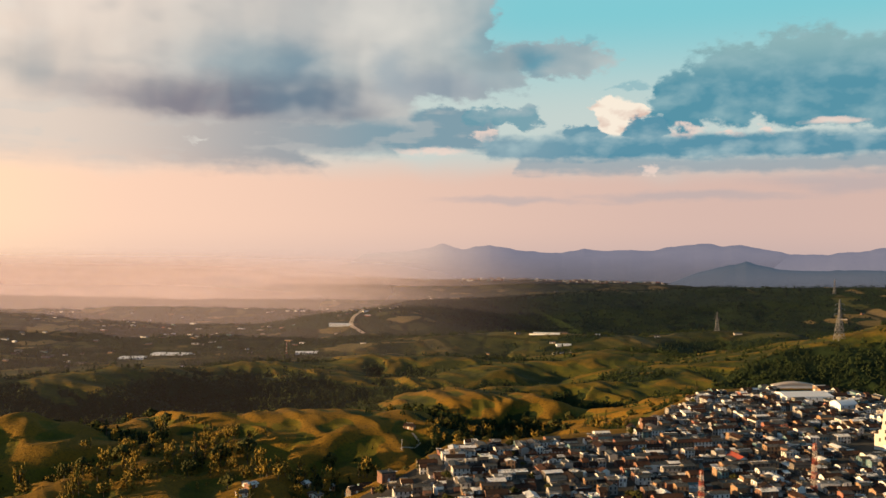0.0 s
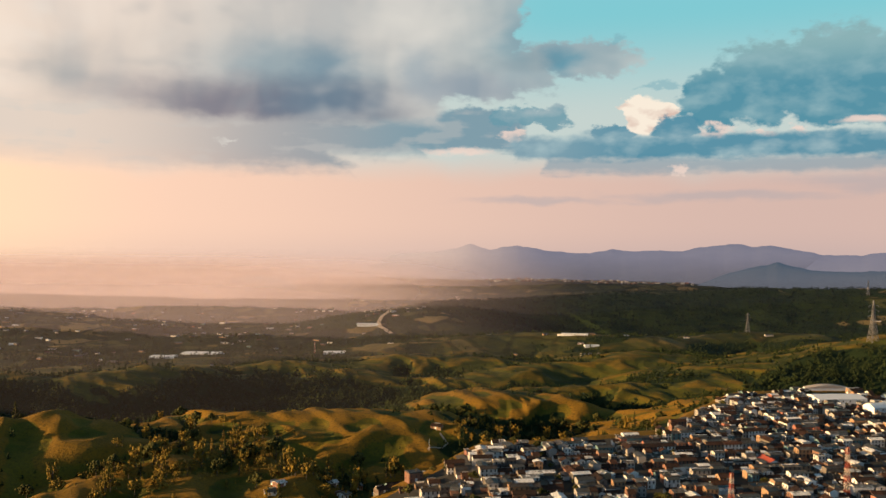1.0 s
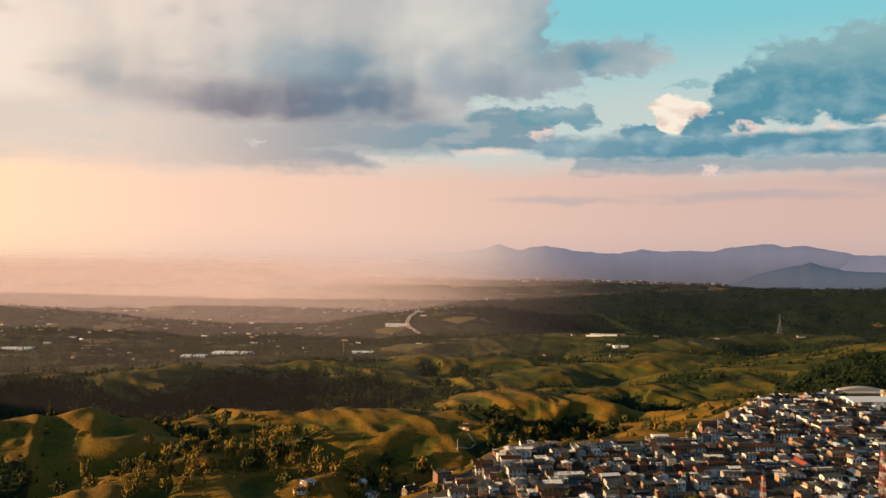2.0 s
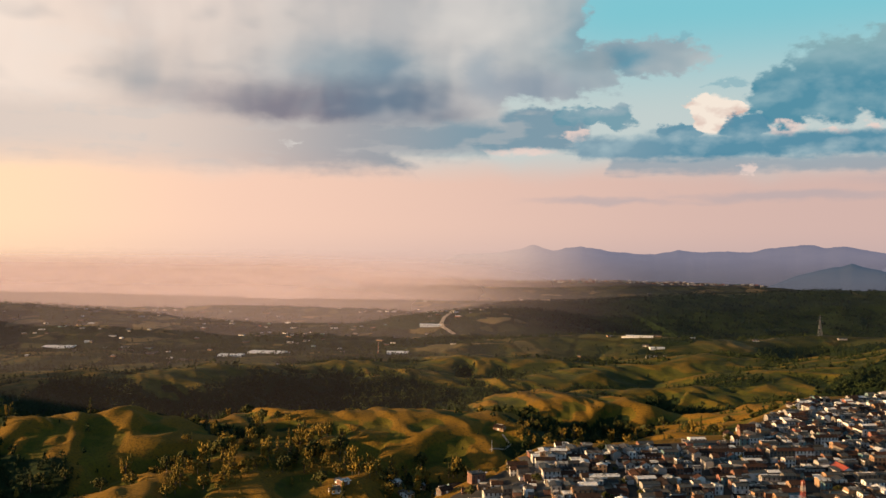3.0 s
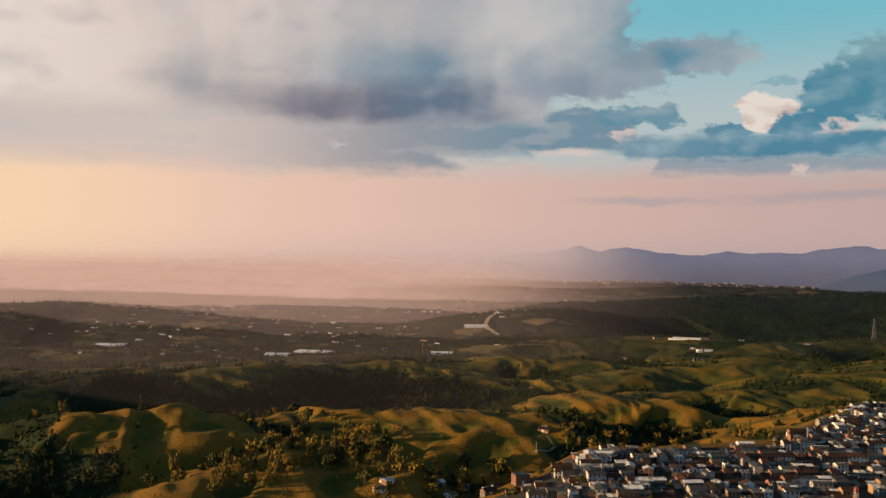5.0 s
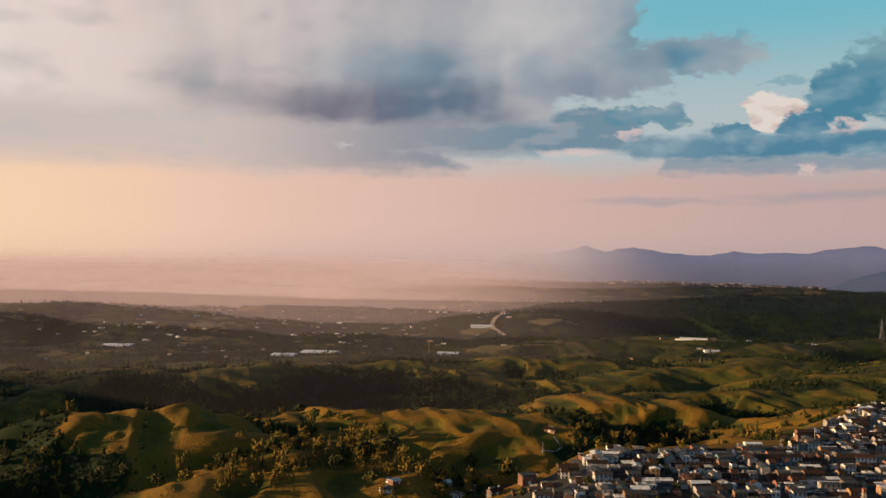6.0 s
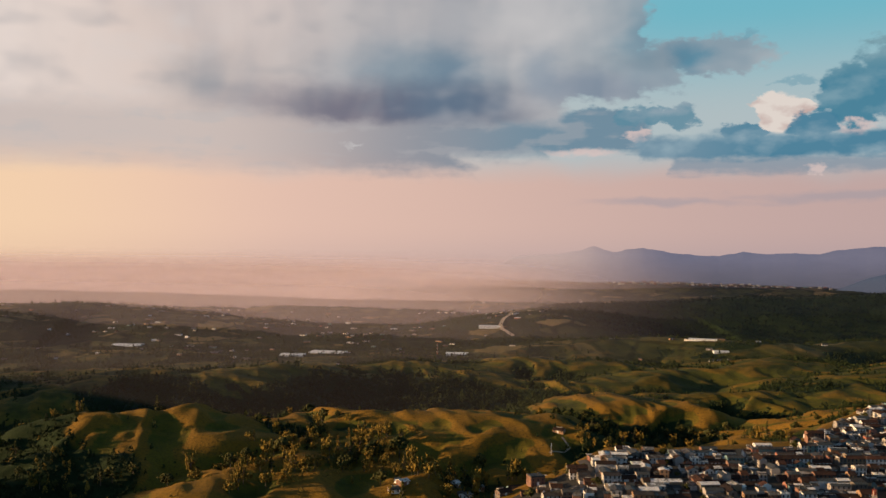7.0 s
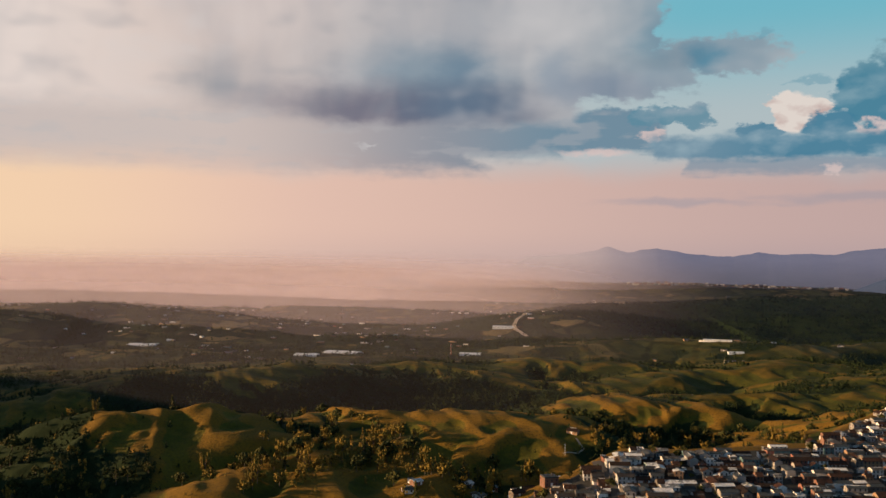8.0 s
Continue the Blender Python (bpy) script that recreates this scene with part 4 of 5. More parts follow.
def gable_roof(w_, d_, z, rise, over, thick, mat, verge=None):
    """A pitched roof along x, with its thickness and a capped ridge."""
    verge = over if verge is None else verge
    x0, x1 = -w_ / 2 - verge, w_ / 2 + verge
    y0, y1 = -d_ / 2 - over, d_ / 2 + over
    zl = z - over * rise / (d_ / 2)
    v = []
    for x in (x0, x1):
        v += [(x, y0, zl), (x, 0, z + rise), (x, y1, zl), (x, y0, zl + thick), (x, 0, z + rise + thick), (x, y1, zl + thick)]
    f = [(3, 9, 10, 4), (4, 10, 11, 5), (1, 7, 6, 0), (2, 8, 7, 1), (0, 6, 9, 3), (5, 11, 8, 2), (0, 3, 4, 1), (1, 4, 5, 2), (7, 10, 9, 6), (8, 11, 10, 7)]
    n = len(v)
    c = 0.16
    v += [(x, y, zz) for x in (x0 - 0.05, x1 + 0.05) for y, zz in ((-c * 1.6, z + rise + thick - 0.05), (0, z + rise + thick + c), (c * 1.6, z + rise + thick - 0.05))]
    f += [(n, n + 3, n + 4, n + 1), (n + 1, n + 4, n + 5, n + 2), (n, n + 1, n + 2), (n + 3, n + 5, n + 4)]
    return mesh_of("roof", v, f, [mat])


def gable_wall(w_, d_, h, rise, mat):
    x, y = w_ / 2, d_ / 2
    v = [(-x, -y, -3.0), (x, -y, -3.0), (x, y, -3.0), (-x, y, -3.0), (-x, -y, h), (x, -y, h), (x, y, h), (-x, y, h), (-x, 0, h + rise), (x, 0, h + rise)]
    f = [(3, 2, 1, 0), (0, 1, 5, 4), (2, 3, 7, 6), (1, 2, 6, 9, 5), (3, 0, 4, 8, 7), (4, 5, 9, 8), (6, 7, 8, 9)]
    return mesh_of("wall", v, f, [mat])


def opening_mesh(name, w_, h, mat, frame_mat):
    """A framed opening on a wall that faces -y: a surround, a deep-set leaf and a sill."""
    v, f, s = [], [], []
    def slab(x0, x1, y0, y1, z0, z1, slot):
        n = len(v)
        v.extend((x, y, z) for z in (z0, z1) for y in (y0, y1) for x in (x0, x1))
        f.extend(tuple(n + i for i in q) for q in ((0, 2, 3, 1), (4, 5, 7, 6), (0, 1, 5, 4), (2, 6, 7, 3), (0, 4, 6, 2), (1, 3, 7, 5)))
        s.extend([slot] * 6)
    if mat:
        slab(-w_ / 2, w_ / 2, -0.03, 0.04, 0, h, 0)
    if not frame_mat:
        return mesh_of(name, v, f, [mat], s)
    slab(-w_ / 2 - 0.12, -w_ / 2, -0.07, 0.04, -0.1, h + 0.12, 1)
    slab(w_ / 2, w_ / 2 + 0.12, -0.07, 0.04, -0.1, h + 0.12, 1)
    slab(-w_ / 2, w_ / 2, -0.07, 0.04, h, h + 0.12, 1)
    return mesh_of(name, v, f, [mat or frame_mat, frame_mat], s)


WINDOW = opening_mesh("window", 0.95, 1.5, DARK_OPENING, None)
WINDOW_FRAME = opening_mesh("window_frame", 0.95, 1.5, None, PAINTED_WOOD)
DOOR = opening_mesh("door", 1.1, 2.2, PAINTED_WOOD, None)
DOOR_FRAME = opening_mesh("door_frame", 1.1, 2.2, None, WHITE_PAINT)

LABELS = {"clay": "white limewashed town house with a brown clay tile roof", "sheet": "pale town house under a grey corrugated sheet roof", "flat": "plain rendered town house with a flat grey roof"}


def make_house(rng, w_, d_, storeys, style, plain=False, framed=True):
    root = tagged(new("house"), LABELS[style], "house", "houses of the hill town")
    h = 2.4 * storeys + float(rng.uniform(0, 0.6))
    rise = d_ * (0.24 if style == "clay" else 0.13)
    if style == "flat":
        under_of("wall", box_mesh("wall", (-w_ / 2, -d_ / 2, -3), (w_ / 2, d_ / 2, h), LIME), root)
        v, f = [], []
        for (x0, x1, y0, y1, z0, z1) in ((-w_ / 2 - 0.15, w_ / 2 + 0.15, -d_ / 2 - 0.15, d_ / 2 + 0.15, h, h + 0.2), (-w_ / 2, w_ / 2, -d_ / 2, -d_ / 2 + 0.15, h + 0.2, h + 0.8), (-w_ / 2, -w_ / 2 + 0.15, -d_ / 2 + 0.16, d_ / 2, h + 0.2, h + 0.8)):
            n = len(v)
            v.extend((x, y, z) for z in (z0, z1) for y in (y0, y1) for x in (x0, x1))
            f.extend(tuple(n + i for i in q) for q in ((0, 2, 3, 1), (4, 5, 7, 6), (0, 1, 5, 4), (2, 6, 7, 3), (0, 4, 6, 2), (1, 3, 7, 5)))
        under_of("roof", mesh_of("roof", v, f, [ZINC]), root)
        tank = bmesh.new()
        bmesh.ops.create_cone(tank, segments=10, cap_ends=True, radius1=0.55, radius2=0.48, depth=1.1, matrix=pose(w_ * 0.25, d_ * 0.2, h + 0.75))
        part("water_tank", tank, DARK_OPENING, root)
    else:
        under_of("wall", gable_wall(w_, d_, h, rise, LIME), root)
        under_of("roof", gable_roof(w_, d_, h, rise, 0.7, 0.14, TERRACOTTA if style == "clay" else ZINC, 0.12), root)
    if plain:
        return root
    # a lean-to wing at the back, of walls and a tin roof
    aw, ad, ah = w_ * float(rng.uniform(0.4, 0.75)), float(rng.uniform(2.4, 4.0)), float(rng.uniform(2.3, 3.0))
    ax = float(rng.uniform(-0.5, 0.5)) * (w_ - aw)
    v = [(ax + sx * aw / 2, d_ / 2 - 0.05 + k * ad, z) for z in (-3, ah) for k in (0, 1) for sx in (-1, 1)]
    v += [(ax + sx * (aw / 2 + 0.3), d_ / 2 + 0.03 + k * (ad + 0.3), ah + 0.06 + (1 - k) * 0.7 + dz) for dz in (0, 0.12) for k in (0, 1) for sx in (-1, 1)]
    q = ((0, 2, 3, 1), (4, 5, 7, 6), (0, 1, 5, 4), (2, 6, 7, 3), (0, 4, 6, 2), (1, 3, 7, 5))
    f = list(q) + [tuple(8 + i for i in face) for face in q]
    under_of("lean_to", mesh_of("lean_to", v, f, [LIME, ZINC], [0] * 6 + [1] * 6), root)
    n = max(2, int(w_ / 2.3))
    for fl in range(storeys):
        for i in range(n):
            is_door = fl == 0 and i == n // 2
            ob = under_of("door" if is_door else "window", DOOR if is_door else WINDOW, root)
            ob.matrix_basis = pose((i + 0.5) * w_ / n - w_ / 2, -d_ / 2, 2.4 * fl + (0.05 if is_door else 0.7))
            if framed:
                under_of("door_frame" if is_door else "window_frame", DOOR_FRAME if is_door else WINDOW_FRAME, ob)
    for fl in range(storeys):
        for yy in ((-d_ / 4, d_ / 4) if d_ > 5.2 else (0.0,)):
            ob = under_of("window", WINDOW, root)
            ob.matrix_basis = pose(-w_ / 2, yy, 2.4 * fl + 0.75, 0, 0, -90)
            if framed:
                under_of("window_frame", WINDOW_FRAME, ob)
    return root


def build_town():
    rng = np.random.default_rng(8)
    g = math.radians(GRID)
    ux, uy = math.cos(g), math.sin(g)
    vx, vy = -uy, ux
    protos = {}
    for style, count in (("clay", 12), ("sheet", 9), ("flat", 5)):
        protos[style] = [[float(rng.choice([rng.uniform(3.6, 5.6), rng.uniform(5.6, 8.6), rng.uniform(9.0, 14.0)], p=[0.52, 0.36, 0.12])), float(rng.uniform(4.6, 6.6)), int(rng.choice([1, 1, 2, 2] if style == "flat" else [1, 1, 1, 2, 2])), None, None] for _ in range(count)]
    lots = []

    def settle(u, v_, turn, style, spec, slack):
        x, y = u * ux + v_ * vx, u * uy + v_ * vy
        r, bearing = math.hypot(x, y) / UNIT, math.degrees(math.atan2(x, y))
        if y < 250 or bearing > 30 or bearing < -12 or r < 335 or r > float(town_edge(bearing)) - 5 + rng.uniform(-9, 3):
            return
        if any(math.hypot(x - a, y - b_) < c for a, b_, c in KEEP_CLEAR) or (bearing < 1 and rng.uniform() < 0.35):
            return
        z = float(min(height(np.array([x + dx for dx in (-4, 4, 0)]), np.array([y + dy for dy in (-4, 0, 4)]))))
        lots.append((r, m_of(x, y, z, GRID + turn + rng.normal(0, slack)), style, spec))

    # blocks of terraced houses round inner yards: fronts on the streets, sheds and back houses within
    for block_v in np.arange(250, 900, 36.0):
        shift_ = float(rng.uniform(-8, 8))
        for block_u in np.arange(-160 + shift_, 840, 52.0):
            for v_, turn, fill in ((3.2, 0, 0.97), (11.0, 180, 0.8), (18.2, 0, 0.75), (26.5, 180, 0.95)):
                u_at = block_u + (0 if turn == 0 and v_ < 10 else 0.5)
                while u_at < block_u + 46:
                    style = str(rng.choice(["clay", "sheet", "flat"], p=[0.56, 0.31, 0.13] if fill > 0.9 else [0.35, 0.5, 0.15]))
                    spec = protos[style][int(rng.integers(len(protos[style])))]
                    across = fill < 0.9 and rng.uniform() < 0.35 or fill > 0.9 and rng.uniform() < 0.1
                    span = spec[1] if across else spec[0]
                    if u_at + span > block_u + 47.5:
                        break
                    if rng.uniform() < fill:
                        settle(u_at + span / 2, block_v + v_ + float(rng.uniform(-0.5, 0.5) if fill > 0.9 else rng.uniform(-1.6, 1.6)), turn - (90 if across else 0), style, spec, 1.2 if fill > 0.9 else 4.0)
                    u_at += span + (0.15 if fill > 0.9 else float(rng.uniform(0.3, 3.5)))
    # trees in the courtyards
    set_count = 0
    while set_count < 60:
        bearing = rng.uniform(-9, 27)
        x, y = spot(bearing, rng.uniform(345, float(town_edge(bearing))))
        if all((m.translation.x - x) ** 2 + (m.translation.y - y) ** 2 > 5.6 ** 2 for _, m, _, _ in lots):
            set_tree(int(rng.choice([0, 0, 1])), x, y, rng.uniform(0.35, 0.65), rng, {0, 1, 2, 3, 4, 5})
            set_count += 1
    lots.sort(key=lambda lot: lot[0])
    for k, (r, m, style, spec) in enumerate(lots[:TOWN_SINGLE]):
        kept = 3 if k < TOWN_FRAMED else 4
        if spec[kept] is None:
            spec[kept] = make_house(rng, spec[0], spec[1], spec[2], style, framed=k < TOWN_FRAMED)
            spec[kept].matrix_basis = m
        else:
            copy_thing(spec[kept], m)
    # the houses at the town's far side, joined
    verts, faces, slots = [], [], []
    mats = [LIME_FAR, TERRACOTTA_FAR, ZINC_FAR, DARK_OPENING]
    for r, m, style, spec in lots[TOWN_SINGLE:]:
        model = spec[3] or spec[4]
        if model is None:
            spec[4] = make_house(rng, spec[0], spec[1], spec[2], style, framed=False)
            spec[4].matrix_basis = m
            continue
        for ob in model.children:
            me, n = ob.data, len(verts)
            slot = {"wall": 0, "lean_to": 2, "roof": 1 if style == "clay" else 2}.get(ob.name.split(".")[0], 3)
            mm = m @ ob.matrix_basis
            verts.extend(mm @ v.co for v in me.vertices)
            faces.extend(tuple(n + i for i in p.vertices) for p in me.polygons)
            slots.extend([slot] * len(me.polygons))
    tagged(new("house_rows", mesh_of("house_rows", verts, faces, mats, slots)), "crowded rows of pale houses with brown roofs", "houses", kind="stuff")


def m_of(x, y, z, turn):
    return pose(x, y, z, 0, 0, turn)


TOWN_FRAMED, TOWN_SINGLE = 160, 300
KEEP_CLEAR = [(*spot(19.0, 448), 10), (*spot(27.3, 505), 26), (*spot(22.0, 640), 16), (*spot(23.3, 636), 16), (*spot(24.9, 612), 12), (*spot(22.4, 668), 20)]
build_town()


# ---- landmarks and small things ----
def rods(pairs, thick, mat_count=1):
    """Square bars between pairs of points, as vertices, faces and the index of the pair of each face."""
    v, f, who = [], [], []
    for i, (a, b_) in enumerate(pairs):
        a, b_ = Vector(a), Vector(b_)
        way_ = (b_ - a).normalized()
        side = way_.cross(Vector((0, 0, 1)) if abs(way_.z) < 0.9 else Vector((1, 0, 0))).normalized() * thick / 2
        up_ = way_.cross(side).normalized() * thick / 2
        n = len(v)
        v += [p + s1 * side + s2 * up_ for p in (a, b_) for s1, s2 in ((-1, -1), (1, -1), (1, 1), (-1, 1))]
        q = [(0, 1, 5, 4), (1, 2, 6, 5), (2, 3, 7, 6), (3, 0, 4, 7), (3, 2, 1, 0), (4, 5, 6, 7)]
        f += [tuple(n + k for k in face) for face in q]
        who += [i] * 6
    return v, f, who


def lattice_bars(base, top, z0, z1, steps):
    """The legs and cross braces of one square section of a lattice."""
    out = []
    corner = ((-1, -1), (1, -1), (1, 1), (-1, 1))
    for k in range(steps):
        a, b_ = k / steps, (k + 1) / steps
        wa, wb = base + (top - base) * a, base + (top - base) * b_
        za, zb = z0 + (z1 - z0) * a, z0 + (z1 - z0) * b_
        for i in range(4):
            p, q = corner[i], corner[(i + 1) % 4]
            out.append(((p[0] * wa, p[1] * wa, za), (p[0] * wb, p[1] * wb, zb)))
            out.append(((p[0] * wa, p[1] * wa, za), (q[0] * wb, q[1] * wb, zb)))
            out.append(((q[0] * wa, q[1] * wa, za), (p[0] * wb, p[1] * wb, zb)))
            out.append(((p[0] * wb, p[1] * wb, zb), (q[0] * wb, q[1] * wb, zb)))
    return out


def power_pylon(bearing, dist, tall, turn=0.0):
    x, y = spot(bearing, dist)
    root = tagged(new("power_pylon"), "grey steel lattice power pylon on a grassy ridge", "pylon", "pylons")
    root.matrix_basis = pose(x, y, ground_at(x, y) - 0.5, 0, 0, turn)
    k = tall / 40
    v, f, _ = rods(lattice_bars(3.9 * k, 1.2 * k, 0, tall * 0.62, 5), 0.27 * k)
    under_of("tower_body", mesh_of("tower_body", v, f, [STEEL]), root)
    v, f, _ = rods(lattice_bars(1.2 * k, 0.4 * k, tall * 0.62, tall, 5), 0.22 * k)
    under_of("tower_head", mesh_of("tower_head", v, f, [STEEL]), root)
    for h in (0.64, 0.76, 0.88):
        reach = 6.0 * k * (1.25 - 0.4 * h)
        z = tall * h
        v, f, _ = rods([((-reach, 0, z), (reach, 0, z)), ((-reach, 0, z), (0, 0, z + 1.6 * k)), ((reach, 0, z), (0, 0, z + 1.6 * k)), ((-reach, 0, z), (-reach, 0, z - 1.4 * k)), ((reach, 0, z), (reach, 0, z - 1.4 * k))], 0.22 * k)
        under_of("cross_arm", mesh_of("cross_arm", v, f, [STEEL]), root)


def radio_mast(bearing, dist, tall):
    """A square lattice mast in red and white bands, with panel aerials at its head."""
    x, y = spot(bearing, dist)
    root = tagged(new("radio_mast"), "red and white banded lattice radio mast among roofs", "radio mast", "radio masts")
    root.matrix_basis = pose(x, y, ground_at(x, y) - 0.3, 0, 0, 20)
    bands = 7
    for i in range(bands):
        z0, z1 = tall * i / bands, tall * (i + 1) / bands
        w0, w1 = (1.35 - 0.6 * z / tall for z in (z0, z1))
        v, f, _ = rods(lattice_bars(w0, w1, z0, z1 - 0.02, 2), 0.11)
        under_of("mast_band", mesh_of("mast_band", v, f, [RED_PAINT if i % 2 == 0 else DULL_WHITE]), root, "red painted lattice" if i % 2 == 0 else "white painted lattice")
    for a in range(3):
        under_of("aerial", box_mesh("aerial", (-0.16, 0.9, tall - 2.6), (0.16, 1.12, tall - 0.4), DULL_WHITE), root, "white panel aerial").matrix_basis = pose(0, 0, 0, 0, 0, a * 120)
    v, f, _ = rods([((0, 0, tall), (0, 0, tall + 2.5))], 0.1)
    under_of("spike", mesh_of("spike", v, f, [STEEL]), root)


def church(bearing, dist):
    x, y = spot(bearing, dist)
    root = tagged(new("church"), "tall pale stone church with stepped front and bell tower", "church")
    root.matrix_basis = pose(x, y, ground_at(x, y), 0, 0, -38)
    under_of("nave", gable_wall(14, 30, 11, 0.1, STONE), root).location = (0, 16, 0)
    ob = under_of("nave_roof", gable_roof(30, 14, 11, 4.2, 0.5, 0.2, TERRACOTTA), root, "brown clay tile roof")
    ob.matrix_basis = pose(0, 16, 0, 0, 0, 90)
    bm = bmesh.new()
    for x0, x1, z1 in ((-7, -4.4, 11), (-4.4, -2.6, 14), (-2.6, 2.6, 17), (2.6, 4.4, 14), (4.4, 7, 11)):
        bmesh.ops.create_cube(bm, size=1, matrix=pose((x0 + x1) / 2, 0, z1 / 2 - 1) @ Matrix.Diagonal((x1 - x0 - 0.01, 1.6, z1 + 2, 1)))
    part("front", bm, STONE, root)
    bm = bmesh.new()
    for z0, z1, h in ((16, 21, 2.2), (21.0, 21.6, 2.5), (21.6, 25, 1.9)):
        bmesh.ops.create_cube(bm, size=1, matrix=pose(0, 1.6, (z0 + z1) / 2) @ Matrix.Diagonal((2 * h, 2 * h, z1 - z0 - 0.01, 1)))
    bmesh.ops.create_cone(bm, segments=8, cap_ends=True, radius1=2.3, radius2=0.1, depth=4.5, matrix=pose(0, 1.6, 27.2))
    part("bell_tower", bm, STONE, root)
    for i, (px_, pz) in enumerate(((-3.5, 6), (0, 7.5), (3.5, 6), (0, 12), (0, 18))):
        ob = under_of("window", WINDOW, root)
        ob.matrix_basis = pose(px_, -0.8 if i < 4 else -0.6, pz) @ Matrix.Diagonal((1.3, 1, 1.6, 1))
    ob = under_of("door", DOOR, root)
    ob.matrix_basis = pose(0, -0.8, 0) @ Matrix.Diagonal((2.2, 1, 1.9, 1))


def hall(bearing, dist, w_, d_, h, rise, turn, name, label, roof_mat=None, arched=False, group=""):
    """A wide hall or shed: four walls and a shallow pitched or arched roof."""
    x, y = spot(bearing, dist)
    root = tagged(new(name), label, name.replace("_", " "), group)
    zs = height(np.array([x - w_ / 3, x + w_ / 3, x]), np.array([y, y, y - d_ / 3]))
    root.matrix_basis = pose(x, y, float(zs.max()) - 0.2, 0, 0, turn)
    under_of("wall", box_mesh("wall", (-w_ / 2, -d_ / 2, -4), (w_ / 2, d_ / 2, h), WHITE_SHEET), root)
    steps = 9 if arched else 2
    v, f = [], []
    for xx in (-w_ / 2 - 0.4, w_ / 2 + 0.4):
        for lift in (0.02, 0.2):
            for i in range(steps + 1):
                k = i / steps
                z = h + rise * (math.sin(math.pi * k) if arched else 1 - abs(2 * k - 1)) + lift
                v.append((xx, (k - 0.5) * (d_ + 0.8), z))
    n = steps + 1
    for i in range(steps):
        f += [(n + i, 3 * n + i, 3 * n + i + 1, n + i + 1), (i + 1, 2 * n + i + 1, 2 * n + i, i), (i, n + i, n + i + 1, i + 1), (2 * n + i + 1, 3 * n + i + 1, 3 * n + i, 2 * n + i)]
    f += [(0, 2 * n, 3 * n, n), (n - 1, 2 * n - 1, 4 * n - 1, 3 * n - 1)]
    f += [tuple(i for i in range(n)) , tuple(2 * n + i for i in reversed(range(n)))]
    under_of("roof", mesh_of("roof", v, f, [roof_mat or WHITE_SHEET]), root)
    for i in range(max(2, int(w_ / 6))):
        ob = under_of("opening", WINDOW, root)
        ob.matrix_basis = pose((i + 0.5) * w_ / max(2, int(w_ / 6)) - w_ / 2, -d_ / 2, max(0.3, h - 2.4))
    return root


def cottage(bearing, dist, w_, d_, storeys, turn, label, rng, style="clay", category="house", group="farmhouses"):
    x, y = spot(bearing, dist)
    root = make_house(rng, w_, d_, storeys, style)
    root.name = "hut" if "hut" in label else "farmhouse"
    tagged(root, label, category, group)
    root.matrix_basis = pose(x, y, ground_at(x, y), 0, 0, turn)
    return root


def lamp_pole(bearing, dist, tall):
    x, y = spot(bearing, dist)
    root = tagged(new("utility_pole"), "slender pale utility pole on the hillside", "utility pole", "utility poles")
    root.matrix_basis = pose(x, y, ground_at(x, y) - 0.3)
    v, f, _ = rods([((0, 0, 0), (0, 0, tall))], 0.24)
    under_of("pole", mesh_of("pole", v, f, [WHITE_PAINT]), root)
    v, f, _ = rods([((-0.9, 0, tall - 0.6), (0.9, 0, tall - 0.6))], 0.16)
    under_of("cross_arm", mesh_of("cross_arm", v, f, [STEEL]), root)


def track(name, stops, wide_, mat, label, lift=0.4):
    """A road laid on the ground along stops of bearing and distance."""
    pts = []
    for (b0, r0), (b1, r1) in zip(stops, stops[1:]):
        for k in range(12):
            pts.append(spot(b0 + (b1 - b0) * k / 12, r0 + (r1 - r0) * k / 12))
    pts = np.array(pts)
    way_ = np.gradient(pts, axis=0)
    way_ /= np.linalg.norm(way_, axis=1)[:, None]
    side = np.stack([-way_[:, 1], way_[:, 0]], 1)
    rows = [pts + side * k * wide_ / 2 for k in (-1, -0.33, 0.33, 1)]
    xs, ys = np.array([q[:, 0] for q in rows]), np.array([q[:, 1] for q in rows])
    sheet_grid(name, xs, ys, height(xs, ys) + lift, [mat], "structure", label, "road")


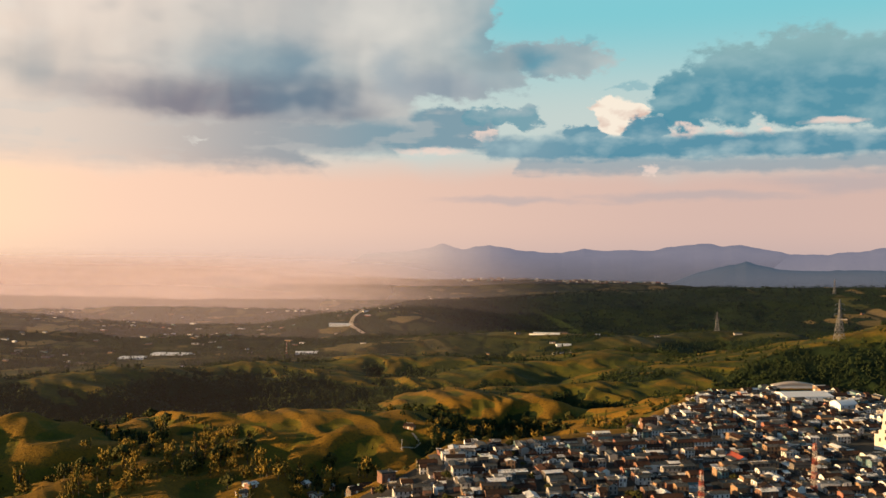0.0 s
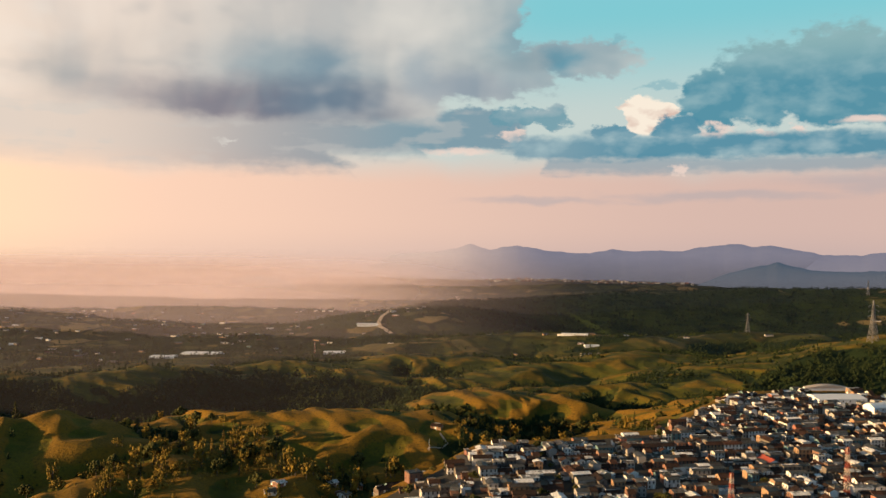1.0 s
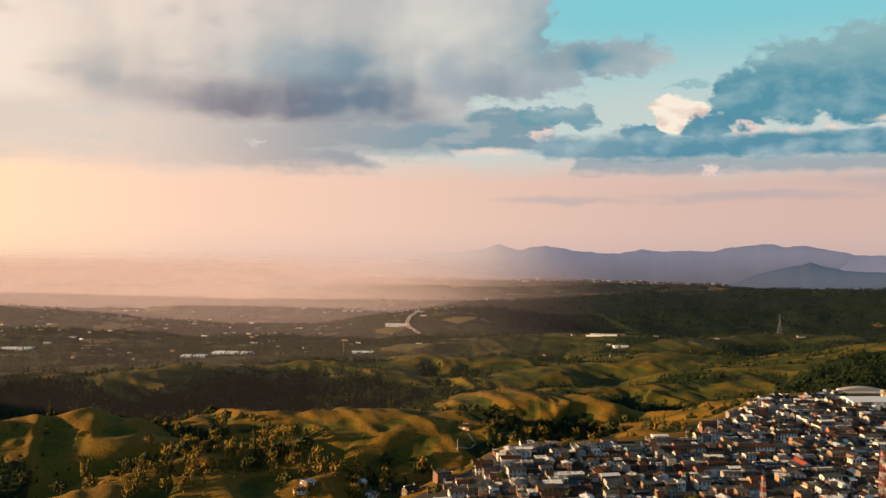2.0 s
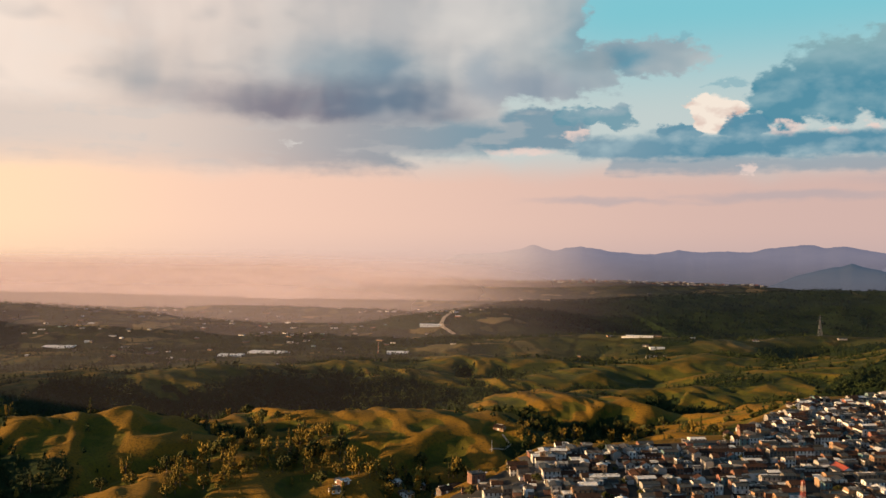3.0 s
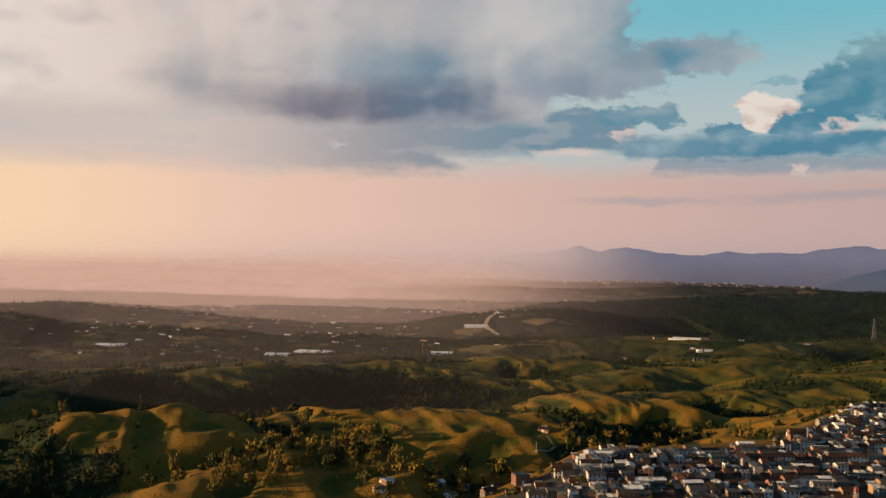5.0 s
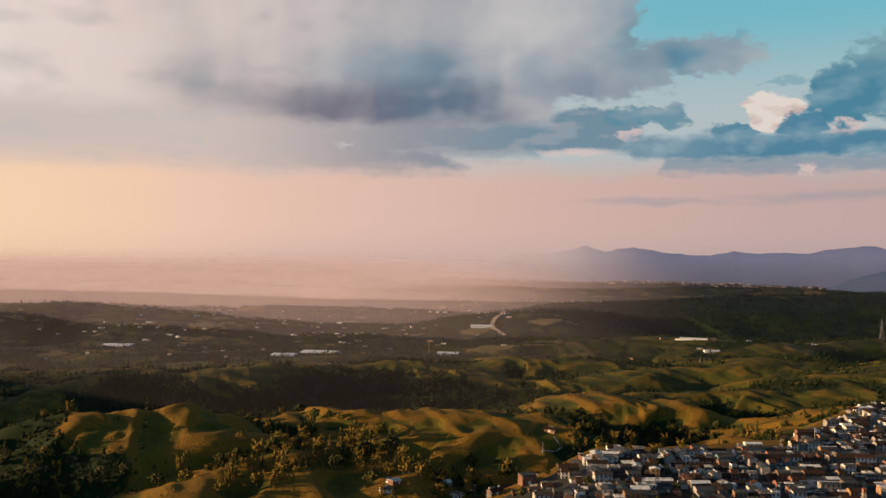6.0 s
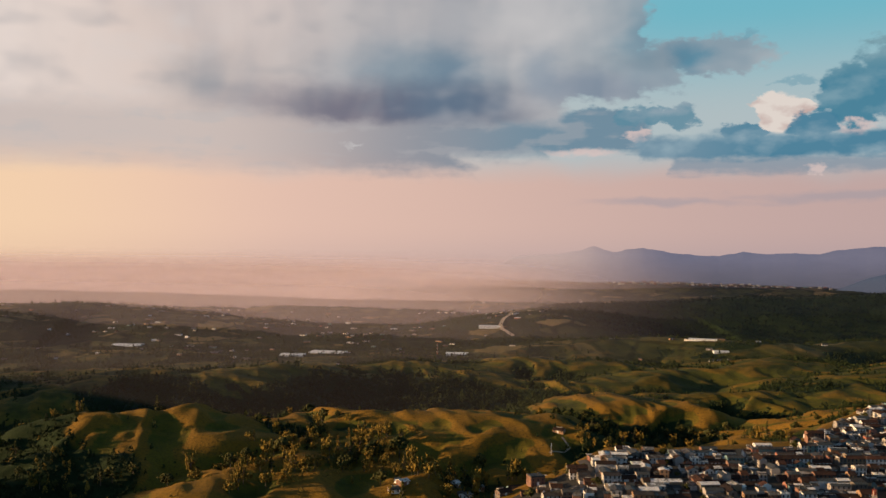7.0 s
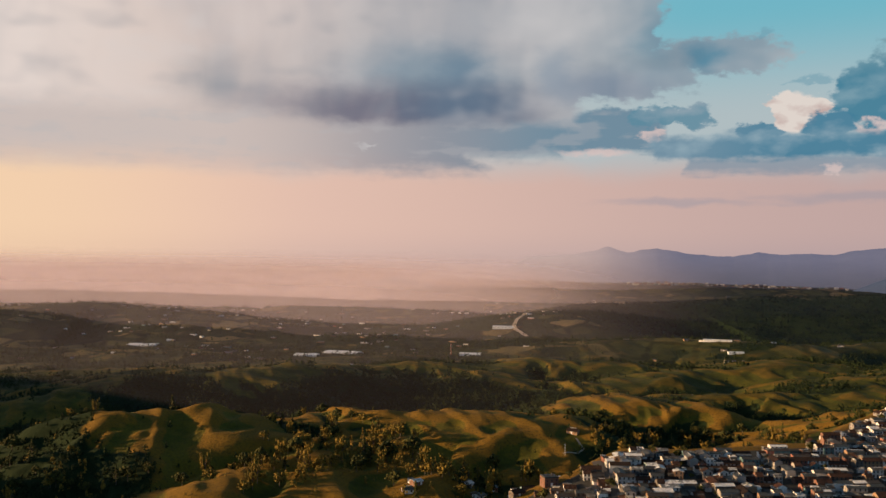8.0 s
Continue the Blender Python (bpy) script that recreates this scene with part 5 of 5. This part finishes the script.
def build_landmarks():
    rng = np.random.default_rng(44)
    power_pylon(24.7, 928, 52, 15)
    power_pylon(17.65, 1555, 44, 10)
    power_pylon(24.4, 2300, 46, 10)
    radio_mast(23.45, 408, 28)
    radio_mast(16.85, 372, 20)
    radio_mast(-10.2, 1440, 24)
    church(27.3, 505)
    hall(22.7, 640, 44, 26, 5, 2.2, 8, "market_hall", "large white sheet roofed market hall in the town")
    hall(25.0, 616, 18, 12, 5, 3.0, 20, "sports_hall", "pale hall with an arched white roof", arched=True)
    hall(22.2, 690, 8, 42, 2.5, 2.6, 98, "court_canopy", "low arched tan canopy over a playing court", DULL_WHITE, True)
    hut = cottage(-2.1, 541, 9, 6.0, 1, -20, "small white hut with a pale sheet roof on the spur's tip", rng)
    hut.children[0].data.materials[0] = WHITE_PAINT
    hut.children[1].data.materials[0] = WHITE_SHEET
    cottage(-3.6, 405, 9, 8, 2, 25, "white two storey house standing alone on the slope", rng, "flat")
    lamp_pole(-2.6, 507, 9)
    lamp_pole(-1.2, 462, 8)
    lamp_pole(14.1, 500, 13)
    hall(-2.4, 447, 12, 6, 2.6, 0.8, 5, "low_shed", "low white shed on a terrace above the trees")
    for bearing, dist, w_, d_ in ((-19.7, 1394, 48, 34), (-17.4, 1430, 74, 42), (-8.9, 1398, 46, 30), (-29.9, 1670, 66, 40), (-6.7, 1811, 60, 34), (6.9, 1490, 58, 16), (8.0, 1399, 30, 14), (17.3, 2900, 60, 24)):
        hall(bearing, dist, w_, d_, 2.0, 1.4, float(rng.uniform(-8, 8)), "greenhouse", "long white sheeted greenhouse among dark trees", group="greenhouses")
    for bearing, dist in ((-13.0, 432), (-12.4, 440), (-9.0, 455), (-8.2, 440), (-7.4, 462), (-13.6, 398), (-10.0, 420), (-6.8, 430), (-6.0, 446), (-5.0, 420), (-8.6, 412), (-7.6, 400), (-4.6, 452), (-5.7, 398), (-11.2, 405), (-9.4, 392)):
        cottage(bearing, dist, float(rng.uniform(6, 9)), float(rng.uniform(5, 7)), 1, float(rng.uniform(10, 60)), "small white house between trees below the spur", rng, str(rng.choice(["clay", "sheet"])))
    for bearing, dist in ((7.8, 1290), (8.6, 1260), (7.3, 1420), (9.3, 1240), (11.0, 1180), (12.6, 1300), (5.0, 1500), (10.2, 1480), (14.0, 1500)):
        cottage(bearing, dist, float(rng.uniform(10, 18)), float(rng.uniform(7, 9)), 1, float(rng.uniform(-20, 20)), "white farmhouse among hedges on the hills", rng, "sheet")
    red = make_house(rng, 15, 9, 1, "clay")
    red.matrix_basis = pose(*spot(19.0, 448), 0.2, 0, 0, GRID + 90)
    tagged(red, "town house with a faded red sheet roof", "house", "houses of the hill town")
    for ob in red.children:
        if ob.name.startswith("roof"):
            ob.data.materials[0] = RED_PAINT
    track("dirt_road", [(-5.2, 1715), (-5.5, 1745), (-5.95, 1780), (-6.05, 1815), (-5.9, 1855), (-5.5, 1930), (-5.1, 2050), (-4.9, 2200)], 11, DIRT, "pale winding dirt road across the valley", 3.0)
    track("spur_track", [(-1.9, 534), (-1.4, 524), (-1.8, 515), (-2.8, 508)], 1.6, DIRT, "pale trodden track round the spur's tip")
    track("town_street", [(-0.6, 436), (-0.1, 415), (0.4, 395), (1.0, 370)], 6, ASPHALT, "dark asphalt street leading into the town")


def build_far_houses():
    """White farmsteads strewn over the valley, and the city at the mountains' foot."""
    rng = np.random.default_rng(77)
    protos = [make_house(rng, w_, d_, st, sty, True) for w_, d_, st, sty in ((9, 7, 1, "sheet"), (12, 7, 1, "sheet"), (8, 6, 1, "clay"), (17, 9, 1, "sheet"))]
    fresh = list(range(4))
    for i in range(325):
        bearing, r = rng.uniform(-38, 27), 1150 + 2150 * rng.uniform(0, 1) ** 0.9
        if rng.uniform() < 0.45:
            cb, cr = [(-5.5, 2000), (-9, 2300), (-24, 2300), (-30, 1900), (-16, 1800), (1, 2900), (12, 3000), (-12, 2700), (-26, 1650), (-20, 1950), (-13, 1700), (-7, 1900)][int(rng.integers(12))]
            bearing, r = cb + rng.normal(0, 2.2), cr + rng.normal(0, 160)
        x, y = spot(bearing, r)
        if float(wooded(np.array([x]), np.array([y]))[0]) > 0.6 and bearing > -3:
            continue
        k = i % 4
        m = pose(x, y, ground_at(x, y), 0, 0, rng.uniform(-30, 30))
        if k in fresh:
            fresh.remove(k)
            ob = protos[k]
            ob.matrix_basis = m
        else:
            ob = copy_thing(protos[k], m)
        tagged(ob, "white farmhouse among the far valley's hedges", "farmhouse", "far farmhouses")
        ob.name = "farmhouse"
    verts, faces, slots = [], [], []
    for i in range(420):
        bearing = float(rng.choice([rng.normal(5.5, 2.2), rng.uniform(-4, 13), rng.uniform(-7, 24)], p=[0.5, 0.38, 0.12]))
        r = rng.uniform(3540, 3632)
        x, y = spot(bearing, r)
        w_, d_, h = rng.uniform(6, 20), rng.uniform(6, 12), rng.uniform(3.5, 8) * (1.8 if rng.uniform() < 0.15 else 1)
        z = ground_at(x, y)
        n = len(verts)
        verts += [(x + sx * w_ / 2, y + sy * d_ / 2, zz) for zz in (z - 2, z + h) for sy in (-1, 1) for sx in (-1, 1)]
        faces += [tuple(n + k for k in q) for q in ((0, 2, 3, 1), (4, 5, 7, 6), (0, 1, 5, 4), (2, 6, 7, 3), (0, 4, 6, 2), (1, 3, 7, 5))]
    tagged(new("distant_city", mesh_of("distant_city", verts, faces, [LIME_FAR])), "pale buildings of a city at the mountains' foot", "city", kind="stuff")


build_landmarks()
build_far_houses()
